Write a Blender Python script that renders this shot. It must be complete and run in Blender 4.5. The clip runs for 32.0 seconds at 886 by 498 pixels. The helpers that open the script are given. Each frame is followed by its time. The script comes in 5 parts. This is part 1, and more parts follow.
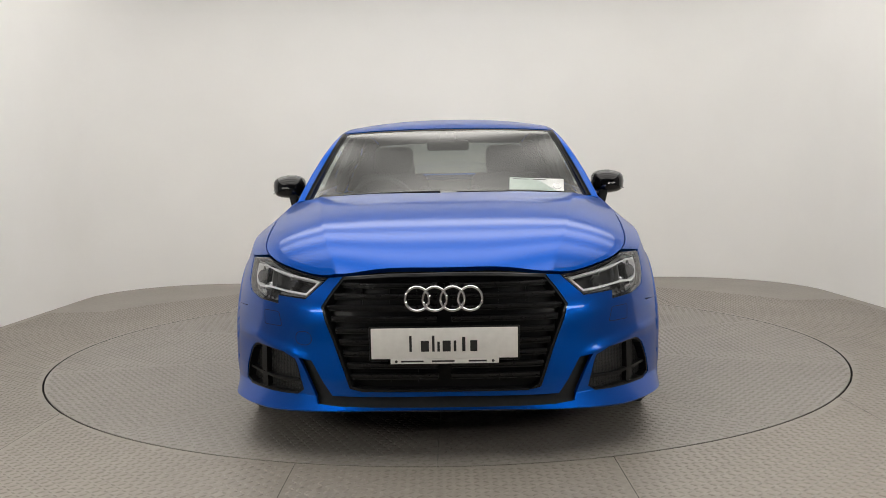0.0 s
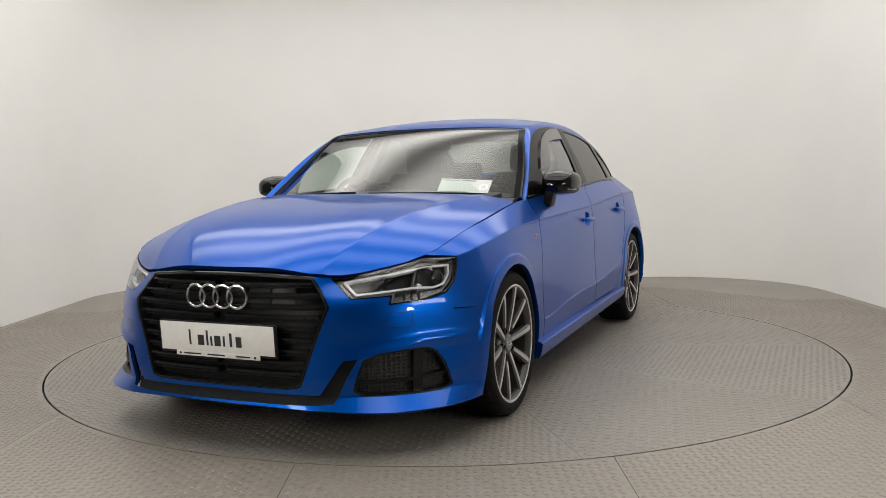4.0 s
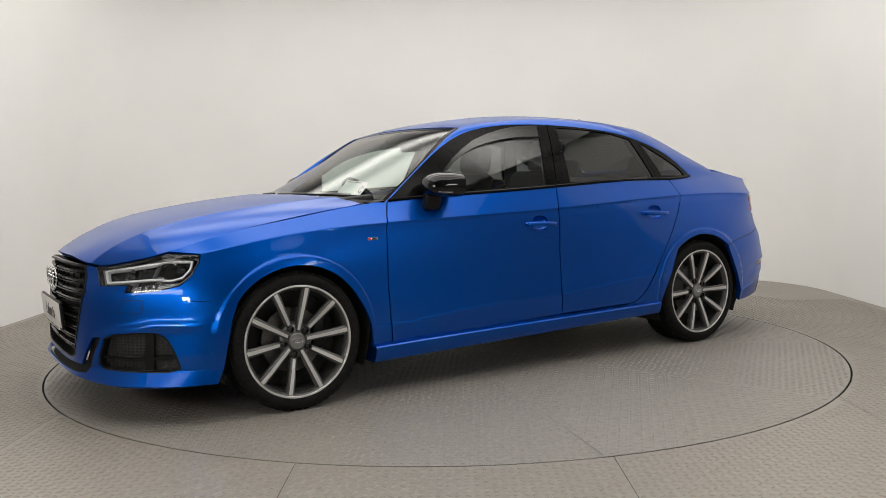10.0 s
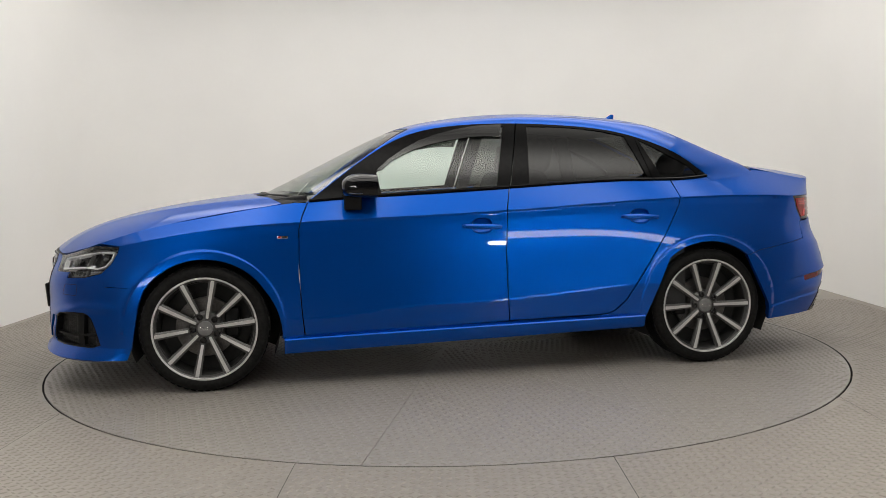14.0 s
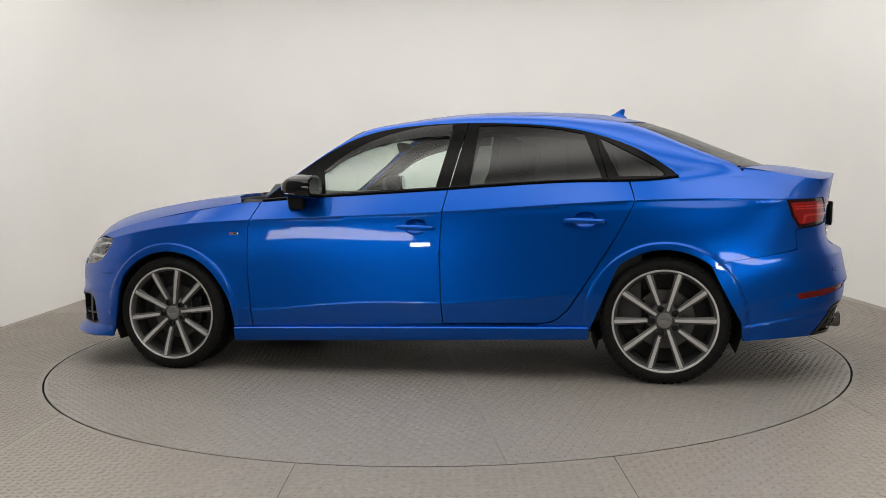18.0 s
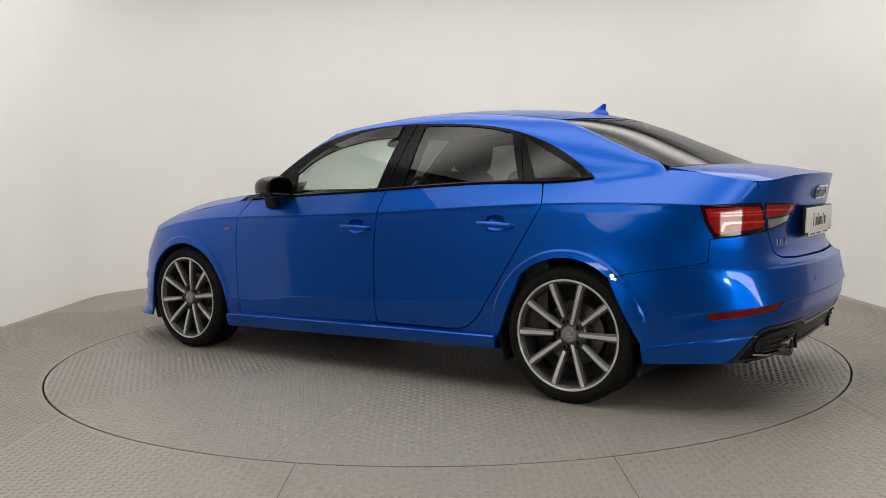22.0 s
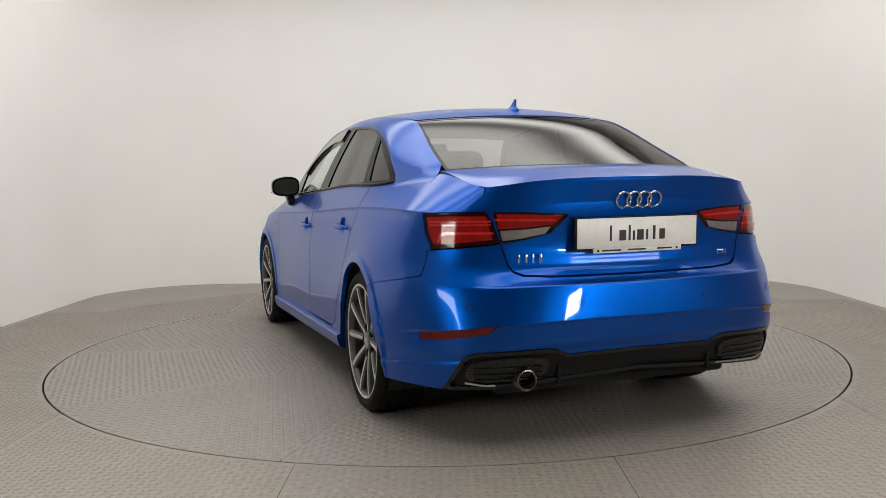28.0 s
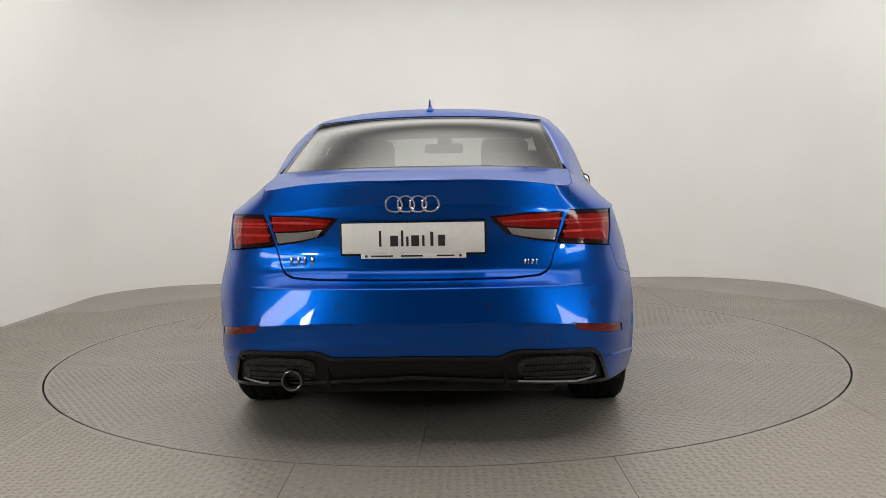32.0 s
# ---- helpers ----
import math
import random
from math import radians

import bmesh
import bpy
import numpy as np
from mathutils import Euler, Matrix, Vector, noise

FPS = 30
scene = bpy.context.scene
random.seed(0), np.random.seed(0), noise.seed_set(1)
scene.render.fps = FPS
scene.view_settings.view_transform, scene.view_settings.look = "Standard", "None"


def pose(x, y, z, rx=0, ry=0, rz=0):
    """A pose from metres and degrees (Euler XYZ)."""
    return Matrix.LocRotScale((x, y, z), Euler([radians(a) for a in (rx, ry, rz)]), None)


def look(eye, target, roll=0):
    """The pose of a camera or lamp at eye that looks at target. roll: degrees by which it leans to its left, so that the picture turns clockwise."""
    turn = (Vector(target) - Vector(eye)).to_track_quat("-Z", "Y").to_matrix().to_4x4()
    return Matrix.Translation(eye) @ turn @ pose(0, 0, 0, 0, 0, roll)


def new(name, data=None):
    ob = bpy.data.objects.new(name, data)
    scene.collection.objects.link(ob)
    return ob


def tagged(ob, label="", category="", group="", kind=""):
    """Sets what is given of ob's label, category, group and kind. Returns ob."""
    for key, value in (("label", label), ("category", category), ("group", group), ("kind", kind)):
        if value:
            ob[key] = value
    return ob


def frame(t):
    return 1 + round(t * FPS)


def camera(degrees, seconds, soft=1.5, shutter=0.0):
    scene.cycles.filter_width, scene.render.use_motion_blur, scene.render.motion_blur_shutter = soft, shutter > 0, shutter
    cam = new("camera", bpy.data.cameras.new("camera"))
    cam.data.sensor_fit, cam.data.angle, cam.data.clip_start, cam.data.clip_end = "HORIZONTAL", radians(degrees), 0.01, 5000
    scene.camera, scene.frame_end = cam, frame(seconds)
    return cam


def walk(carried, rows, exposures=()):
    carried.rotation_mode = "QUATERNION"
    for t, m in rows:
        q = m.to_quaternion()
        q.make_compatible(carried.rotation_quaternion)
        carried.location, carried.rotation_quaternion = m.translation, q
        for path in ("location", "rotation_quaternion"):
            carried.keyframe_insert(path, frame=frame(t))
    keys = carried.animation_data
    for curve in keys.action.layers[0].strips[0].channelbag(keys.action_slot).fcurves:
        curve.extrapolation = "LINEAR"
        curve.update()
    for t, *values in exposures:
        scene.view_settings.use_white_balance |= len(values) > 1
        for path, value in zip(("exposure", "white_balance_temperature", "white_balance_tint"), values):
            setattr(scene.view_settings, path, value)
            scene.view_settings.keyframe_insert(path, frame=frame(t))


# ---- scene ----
# ---- camera: it stands still before the turntable ----
cam = camera(54.74, 32.0, soft=.4)
EYE = Vector((0, -5.2413, 1.0164))
STAND = look(EYE, EYE + Vector((-.004665, .99675, -.080421)), -1.0375)
walk(cam, [(0, STAND), (32.0, STAND)], exposures=[(0, .1), (32.0, .1)])

# ---- world: a closed photo studio, so hardly any light from outside ----
world = bpy.data.worlds.new("world")
scene.world = world
world.use_nodes = True
world.node_tree.nodes["Background"].inputs[0].default_value = (.5, .5, .5, 1)
world.node_tree.nodes["Background"].inputs[1].default_value = .02
LAMP = 3.0          # strength of the ceiling diffusers


# ---- materials ----
def material(name):
    m = bpy.data.materials.new(name)
    m.use_nodes = True
    nt = m.node_tree
    return m, nt, nt.nodes["Principled BSDF"]


def set_in(node, **values):
    for k, v in values.items():
        sock = node.inputs[k.replace("_", " ")]
        sock.default_value = (*v, 1) if isinstance(v, tuple) and len(v) == 3 and sock.type == "RGBA" else v


def add(nt, kind, **inputs):
    n = nt.nodes.new(kind)
    for k, v in inputs.items():
        if isinstance(v, bpy.types.NodeSocket):
            nt.links.new(v, n.inputs[k])
        else:
            n.inputs[k].default_value = v
    return n


def noise_of(nt, scale, detail=3.0, coord="Object"):
    tc = nt.nodes.new("ShaderNodeTexCoord")
    n = nt.nodes.new("ShaderNodeTexNoise")
    n.inputs["Scale"].default_value, n.inputs["Detail"].default_value = scale, detail
    nt.links.new(tc.outputs[coord], n.inputs["Vector"])
    return n.outputs["Fac"]


def ramp(nt, fac, a, b, lo=.3, hi=.7):
    r = nt.nodes.new("ShaderNodeValToRGB")
    r.color_ramp.elements[0].position, r.color_ramp.elements[1].position = lo, hi
    r.color_ramp.elements[0].color, r.color_ramp.elements[1].color = (*a, 1), (*b, 1)
    nt.links.new(fac, r.inputs[0])
    return r.outputs[0]


def maths(nt, op, a, b=None):
    n = nt.nodes.new("ShaderNodeMath")
    n.operation = op
    for i, v in enumerate((a, b)):
        if v is None:
            continue
        if isinstance(v, bpy.types.NodeSocket):
            nt.links.new(v, n.inputs[i])
        else:
            n.inputs[i].default_value = v
    return n.outputs[0]


def bump(nt, b, height, strength, distance):
    n = nt.nodes.new("ShaderNodeBump")
    n.inputs["Strength"].default_value, n.inputs["Distance"].default_value = strength, distance
    nt.links.new(height, n.inputs["Height"])
    nt.links.new(n.outputs[0], b.inputs["Normal"])


def plain(name, a, b, rough, metal=0.0, scale=40.0, bumpy=0.0, coat=0.0, **more):
    """A surface of two near colours mottled by noise, with uneven gloss."""
    m, nt, p = material(name)
    f = noise_of(nt, scale, 5)
    nt.links.new(ramp(nt, f, a, b), p.inputs["Base Color"])
    r = add(nt, "ShaderNodeMapRange", Value=noise_of(nt, scale * .23, 4))
    r.inputs["To Min"].default_value, r.inputs["To Max"].default_value = rough * .85, min(1, rough * 1.15)
    nt.links.new(r.outputs[0], p.inputs["Roughness"])
    set_in(p, Metallic=metal, Coat_Weight=coat, **more)
    if bumpy:
        bump(nt, p, f, bumpy, .002)
    return m


def glass(name, tint, gloss=1.0):
    """A thin pane: it lets tinted light through and mirrors by the angle."""
    m = bpy.data.materials.new(name)
    m.use_nodes = True
    nt = m.node_tree
    nt.nodes.clear()
    out = nt.nodes.new("ShaderNodeOutputMaterial")
    t = nt.nodes.new("ShaderNodeBsdfTransparent")
    t.inputs[0].default_value = (*tint, 1)
    g = nt.nodes.new("ShaderNodeBsdfGlossy")
    g.inputs["Roughness"].default_value = .015
    g.inputs["Color"].default_value = (gloss, gloss, gloss, 1)
    lw = nt.nodes.new("ShaderNodeLayerWeight")
    lw.inputs[0].default_value = .5
    f = maths(nt, "ADD", maths(nt, "MULTIPLY", maths(nt, "POWER", lw.outputs["Facing"], 3.5), .92), .06)
    mix = nt.nodes.new("ShaderNodeMixShader")
    nt.links.new(f, mix.inputs[0])
    nt.links.new(t.outputs[0], mix.inputs[1])
    nt.links.new(g.outputs[0], mix.inputs[2])
    nt.links.new(mix.outputs[0], out.inputs[0])
    return m


def car_paint():
    """Metallic lacquer: fine flakes that lean a little each way under a clear coat."""
    m, nt, p = material("blue_metallic_paint")
    flake = noise_of(nt, 900, 2)
    nt.links.new(ramp(nt, flake, (.0002, .059, .36), (.0005, .093, .49), .35, .65), p.inputs["Base Color"])
    set_in(p, Metallic=.85, Roughness=.36, Specular_IOR_Level=0.0, Coat_Weight=.5, Coat_Roughness=.02, Coat_IOR=1.5)
    bump(nt, p, noise_of(nt, 2600, 1), .035, .0004)
    return m


def tyre_rubber():
    m, nt, p = material("tyre_rubber")
    f = noise_of(nt, 60, 5)
    nt.links.new(ramp(nt, f, (.006, .006, .006), (.014, .0135, .013)), p.inputs["Base Color"])
    set_in(p, Roughness=.65, Specular_IOR_Level=.09)
    bump(nt, p, f, .25, .002)
    return m


def tread_plate(name, a, b):
    """Rolled steel chequer plate: worn paint and dirt in two scales."""
    m, nt, p = material(name)
    big, small = noise_of(nt, 1.7, 6), noise_of(nt, 38, 6)
    mix = nt.nodes.new("ShaderNodeMix")
    mix.data_type = "RGBA"
    each = maths(nt, "MULTIPLY", nt.nodes.new("ShaderNodeObjectInfo").outputs["Random"], .5)   # plates differ a little
    nt.links.new(maths(nt, "ADD", maths(nt, "MULTIPLY", big, .75), each), mix.inputs["Factor"])
    nt.links.new(ramp(nt, small, a, b), mix.inputs[6])
    nt.links.new(ramp(nt, small, tuple(c * .80 for c in a), tuple(c * .88 for c in b)), mix.inputs[7])
    nt.links.new(mix.outputs[2], p.inputs["Base Color"])
    r = add(nt, "ShaderNodeMapRange", Value=big)
    r.inputs["To Min"].default_value, r.inputs["To Max"].default_value = .30, .46
    nt.links.new(r.outputs[0], p.inputs["Roughness"])
    set_in(p, Metallic=.0)
    bump(nt, p, small, .25, .0015)
    return m


def honeycomb():
    m, nt, p = material("black_honeycomb_mesh")
    tc = nt.nodes.new("ShaderNodeTexCoord")
    v = nt.nodes.new("ShaderNodeTexVoronoi")
    v.feature = "DISTANCE_TO_EDGE"
    v.inputs["Scale"].default_value, v.inputs["Randomness"].default_value = 75, .12
    nt.links.new(tc.outputs["Object"], v.inputs["Vector"])
    nt.links.new(ramp(nt, v.outputs["Distance"], (.018, .018, .018), (.003, .003, .003), .05, .16), p.inputs["Base Color"])
    set_in(p, Roughness=.45)
    bump(nt, p, maths(nt, "MULTIPLY", v.outputs["Distance"], -1.0), 1.0, .006)
    return m


def diffuser_glow(name, strength, half, dark=.45, colour=(1.0, .965, .905)):
    """A fabric diffuser with a row of tubes behind its middle: it glows most there."""
    m = bpy.data.materials.new(name)
    m.use_nodes = True
    nt = m.node_tree
    nt.nodes.clear()
    out = nt.nodes.new("ShaderNodeOutputMaterial")
    e = nt.nodes.new("ShaderNodeEmission")
    tc = nt.nodes.new("ShaderNodeTexCoord")
    sep = nt.nodes.new("ShaderNodeSeparateXYZ")
    nt.links.new(tc.outputs["Object"], sep.inputs[0])
    c = maths(nt, "COSINE", maths(nt, "MULTIPLY", sep.outputs["Y"], math.pi / half))
    f = maths(nt, "ADD", maths(nt, "MULTIPLY", c, strength * (1 - dark) / 2), strength * (1 + dark) / 2)
    # glow is set dimmer towards both ends, which softens its mirrored edge
    ends = nt.nodes.new("ShaderNodeMapRange")
    ends.interpolation_type = "SMOOTHSTEP"
    ends.inputs["From Min"].default_value, ends.inputs["From Max"].default_value = 2.3, 3.15
    ends.inputs["To Min"].default_value, ends.inputs["To Max"].default_value = 1.0, .8
    nt.links.new(maths(nt, "ABSOLUTE", sep.outputs["X"]), ends.inputs["Value"])
    f = maths(nt, "MULTIPLY", f, ends.outputs[0])
    e.inputs[0].default_value = (*colour, 1)
    nt.links.new(f, e.inputs[1])
    nt.links.new(e.outputs[0], out.inputs[0])
    return m


def lamp_glow(name, strength, colour=(1.0, .965, .90)):
    m = bpy.data.materials.new(name)
    m.use_nodes = True
    nt = m.node_tree
    nt.nodes.clear()
    out = nt.nodes.new("ShaderNodeOutputMaterial")
    e = nt.nodes.new("ShaderNodeEmission")
    e.inputs[0].default_value, e.inputs[1].default_value = (*colour, 1), strength
    nt.links.new(e.outputs[0], out.inputs[0])
    return m


PAINT = car_paint()
GLOSS_BLACK = plain("gloss_black", (.003, .003, .004), (.006, .006, .007), .08, coat=.6, Specular_IOR_Level=.15)
SATIN_BLACK = plain("satin_black_plastic", (.004, .004, .0045), (.009, .009, .0095), .36, bumpy=.1, scale=300, Specular_IOR_Level=.2)
TRIM_BLACK = plain("black_window_trim", (.003, .003, .0035), (.006, .006, .006), .13, Specular_IOR_Level=.09)
GRILLE_BLACK = plain("grille_black", (.007, .007, .008), (.012, .012, .013), .24, Specular_IOR_Level=.4)
DARK = plain("dark_underbody", (.006, .006, .006), (.012, .012, .011), .8)
RUBBER = tyre_rubber()
GUNMETAL = plain("gunmetal_wheel_paint", (.070, .069, .068), (.098, .096, .094), .38, .35, 200)
MACHINED = plain("machined_aluminium", (.50, .495, .49), (.60, .59, .58), .32, .35, 350)
STEEL = plain("brake_steel", (.09, .085, .082), (.15, .145, .14), .42, .9, 120)
PIPE = plain("tail_pipe_steel", (.13, .122, .115), (.21, .20, .19), .25, .9, 60)
CHROME = plain("chrome", (.75, .75, .76), (.85, .85, .86), .07, 1.0)
SMOKE = glass("smoked_plastic", (.10, .10, .10), 1.0)
CLEAR = glass("windscreen_glass", (.80, .87, .835), .74)
SIDE_GLASS = glass("side_glass", (.84, .93, .885))
PRIVACY = glass("privacy_glass", (.135, .14, .138), .6)
REAR_GLASS = glass("rear_window_glass", (.31, .33, .32), .5)
LAMP_GLASS = glass("lamp_lens", (.94, .95, .96), .8)
MIRROR = plain("mirror_silver", (.34, .37, .355), (.36, .39, .375), .02, 1.0)
PLATE_WHITE = plain("white_plate", (.74, .72, .69), (.80, .78, .75), .35)
PRINT = plain("black_print", (.012, .012, .013), (.02, .02, .02), .5)
PAPER = plain("white_paper", (.72, .73, .72), (.80, .81, .80), .7)
SILVER = plain("silver_reflector", (.50, .50, .51), (.62, .62, .63), .18, .9)
DRL = plain("light_guide", (.80, .81, .82), (.86, .86, .87), .22)
LAMP_GREY = plain("lamp_bezel_grey", (.17, .17, .17), (.23, .23, .23), .3, .4)
LAMP_DARK = plain("lamp_housing_dark", (.006, .006, .007), (.014, .014, .015), .25)
RED_LENS = plain("red_lens", (.21, .006, .005), (.28, .009, .007), .10, coat=.35, Specular_IOR_Level=.2)
RED_REFLEX = plain("red_reflex_lens", (.10, .006, .005), (.17, .009, .007), .12, coat=.35, Specular_IOR_Level=.2, scale=25)
RED_DARK = plain("dark_red_lens", (.016, .0015, .0015), (.026, .002, .002), .10, coat=.35, Specular_IOR_Level=.2)
RED_BRIGHT = plain("bright_red_light_guide", (.45, .016, .011), (.54, .024, .017), .15, coat=1.0)
CABIN = plain("cabin_black", (.012, .012, .013), (.022, .022, .023), .65, scale=150, bumpy=.1)
SEAT_CLOTH = plain("seat_cloth", (.010, .010, .011), (.020, .020, .022), .85, scale=400, bumpy=.2)
HEADLINER = plain("headliner_cloth", (.30, .30, .29), (.36, .36, .35), .9, scale=300)
MESH_BLACK = honeycomb()
BADGE_RED = plain("red_enamel", (.45, .01, .01), (.55, .02, .02), .2)
WALL = plain("studio_wall_paint", (.90, .89, .87), (.93, .92, .90), .75, scale=1.3)
FLOOR = tread_plate("floor_plate", (.238, .212, .184), (.302, .274, .240))
TABLE = tread_plate("turntable_plate", (.240, .219, .196), (.303, .281, .255))
# unseen filming end: grey so that the car's paint mirrors little light from it
END_WALL = plain("dim_end_grey", (.17, .17, .172), (.21, .21, .212), .8, scale=2.0)
GAP = plain("gap_dark", (.008, .008, .008), (.014, .013, .012), .9)
CEIL = plain("ceiling_paint", (.10, .10, .10), (.13, .13, .13), .8, scale=1.0)
ROW = 1.42          # width of one row of the light ceiling
DIFFUSER = diffuser_glow("ceiling_diffuser", LAMP, ROW / 2, .22)
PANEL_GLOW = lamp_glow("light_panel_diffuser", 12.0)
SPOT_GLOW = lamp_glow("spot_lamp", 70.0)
LAMP_FRAME = plain("lamp_frame", (.6, .6, .6), (.7, .7, .7), .5)


# ---- the car's skin: long lines from the middle of the nose round one side to the middle of the tail ----
KNOTS = [2.65, 2.42, 2.20, 2.00, 1.82, 1.60, 1.32, .95, .4, -.3, -.95, -1.32, -1.62, -1.85, -2.02, -2.2, -2.42, -2.65]


def long_line(nose, side, tail):
    """A line of the skin: nose and tail as (x, y, z), the flank as (y, z) at the knots between them."""
    return [*nose, *((KNOTS[5 + i], y, z) for i, (y, z) in enumerate(side)), *tail]


LINES = [
    long_line([(2.13, 0, .703), (2.118, .24, .695), (2.060, .435, .672), (1.930, .61, .704), (1.800, .708, .742)],
              [(.745, .799), (.764, .850), (.766, .906), (.787, .943), (.785, .974), (.762, .999), (.722, 1.006), (.630, 1.041)],
              [(-1.86, .602, 1.022), (-2.055, .575, .988), (-2.145, .44, 1.000), (-2.195, .24, 1.012), (-2.215, 0, 1.016)]),
    long_line([(2.165, 0, .675), (2.150, .24, .668), (2.070, .437, .648), (1.945, .625, .672), (1.790, .745, .705)],
              [(.815, .745), (.846, .790), (.850, .815), (.846, .832), (.840, .856), (.828, .890), (.818, .902), (.795, .902)],
              [(-1.875, .755, .895), (-2.035, .645, .895), (-2.130, .45, .91), (-2.172, .24, .925), (-2.185, 0, .93)]),
    long_line([(2.180, 0, .56), (2.168, .24, .56), (2.118, .45, .56), (1.992, .635, .565), (1.815, .775, .575)],
              [(.862, .60), (.880, .68), (.866, .68), (.858, .68), (.856, .70), (.854, .72), (.866, .72), (.850, .72)],
              [(-1.886, .776, .72), (-2.048, .664, .71), (-2.122, .47, .70), (-2.158, .24, .695), (-2.168, 0, .695)]),
    long_line([(2.180, 0, .42), (2.172, .24, .42), (2.125, .45, .42), (1.990, .655, .42), (1.800, .805, .42)],
              [(.885, .45), (.893, .52), (.869, .52), (.863, .52), (.862, .53), (.867, .55), (.888, .54), (.878, .52)],
              [(-1.895, .804, .62), (-2.072, .690, .622), (-2.180, .487, .625), (-2.227, .25, .627), (-2.239, 0, .627)]),
    long_line([(2.175, 0, .30), (2.170, .24, .30), (2.132, .45, .30), (2.000, .655, .30), (1.800, .815, .30)],
              [(.882, .33), (.892, .40), (.871, .352), (.8685, .378), (.8685, .402), (.875, .448), (.892, .42), (.882, .40)],
              [(-1.910, .805, .45), (-2.11, .700, .47), (-2.210, .50, .49), (-2.246, .25, .50), (-2.254, 0, .50)]),
    long_line([(2.178, 0, .238), (2.172, .24, .238), (2.129, .45, .236), (1.999, .652, .234), (1.801, .812, .232)],
              [(.880, .24), (.885, .27), (.863, .262), (.855, .272), (.856, .283), (.866, .288), (.884, .29), (.875, .29)],
              [(-1.90, .80, .33), (-2.085, .69, .35), (-2.175, .50, .37), (-2.208, .25, .38), (-2.216, 0, .38)]),
    long_line([(2.195, 0, .19), (2.190, .24, .188), (2.158, .455, .183), (2.045, .668, .180), (1.84, .832, .178)],
              [(.872, .174), (.87, .20), (.862, .175), (.86, .19), (.86, .20), (.862, .212), (.865, .22), (.862, .215)],
              [(-1.88, .78, .222), (-2.06, .67, .24), (-2.14, .48, .26), (-2.17, .25, .27), (-2.18, 0, .27)]),
]
BREAKS = (0, 1, 4, 5, 6)          # lines at which the section has a crease


def spline(knots, values):
    """A natural cubic spline through values at knots (rising); returns a function of an array."""
    k, v = np.asarray(knots, float), np.asarray(values, float)
    n, h = len(k), np.diff(k)
    a, b = np.eye(n), np.zeros((n,) + v.shape[1:])
    for i in range(1, n - 1):
        a[i, i - 1:i + 2] = h[i - 1], 2 * (h[i - 1] + h[i]), h[i]
        b[i] = 6 * ((v[i + 1] - v[i]) / h[i] - (v[i] - v[i - 1]) / h[i - 1])
    m = np.linalg.solve(a, b.reshape(n, -1)).reshape(b.shape)

    def at(x):
        x = np.asarray(x, float)
        i = np.clip(np.searchsorted(k, x) - 1, 0, n - 2)
        shape = x.shape + (1,) * (v.ndim - 1)
        hi, p, q = h[i].reshape(shape), (k[i + 1] - x).reshape(shape), (x - k[i]).reshape(shape)
        return (m[i] * p ** 3 + m[i + 1] * q ** 3) / (6 * hi) + (v[i] / hi - m[i] * hi / 6) * p + (v[i + 1] / hi - m[i + 1] * hi / 6) * q
    return at


def round_car(line):
    """The line as a function of s, carried past the middle of nose and tail so that it stays smooth there."""
    pts = [(s, p) for s, p in zip(KNOTS, line)]
    pts += [(5.3 - s, (p[0], -p[1], p[2])) for s, p in pts[1:4]] + [(-5.3 - s, (p[0], -p[1], p[2])) for s, p in pts[-4:-1]]
    pts.sort()
    return spline([s for s, _ in pts], [p for _, p in pts])


LINE_AT = [round_car(l) for l in LINES]
WHEELS_X, HUB_Z = (1.318, -1.318), .312


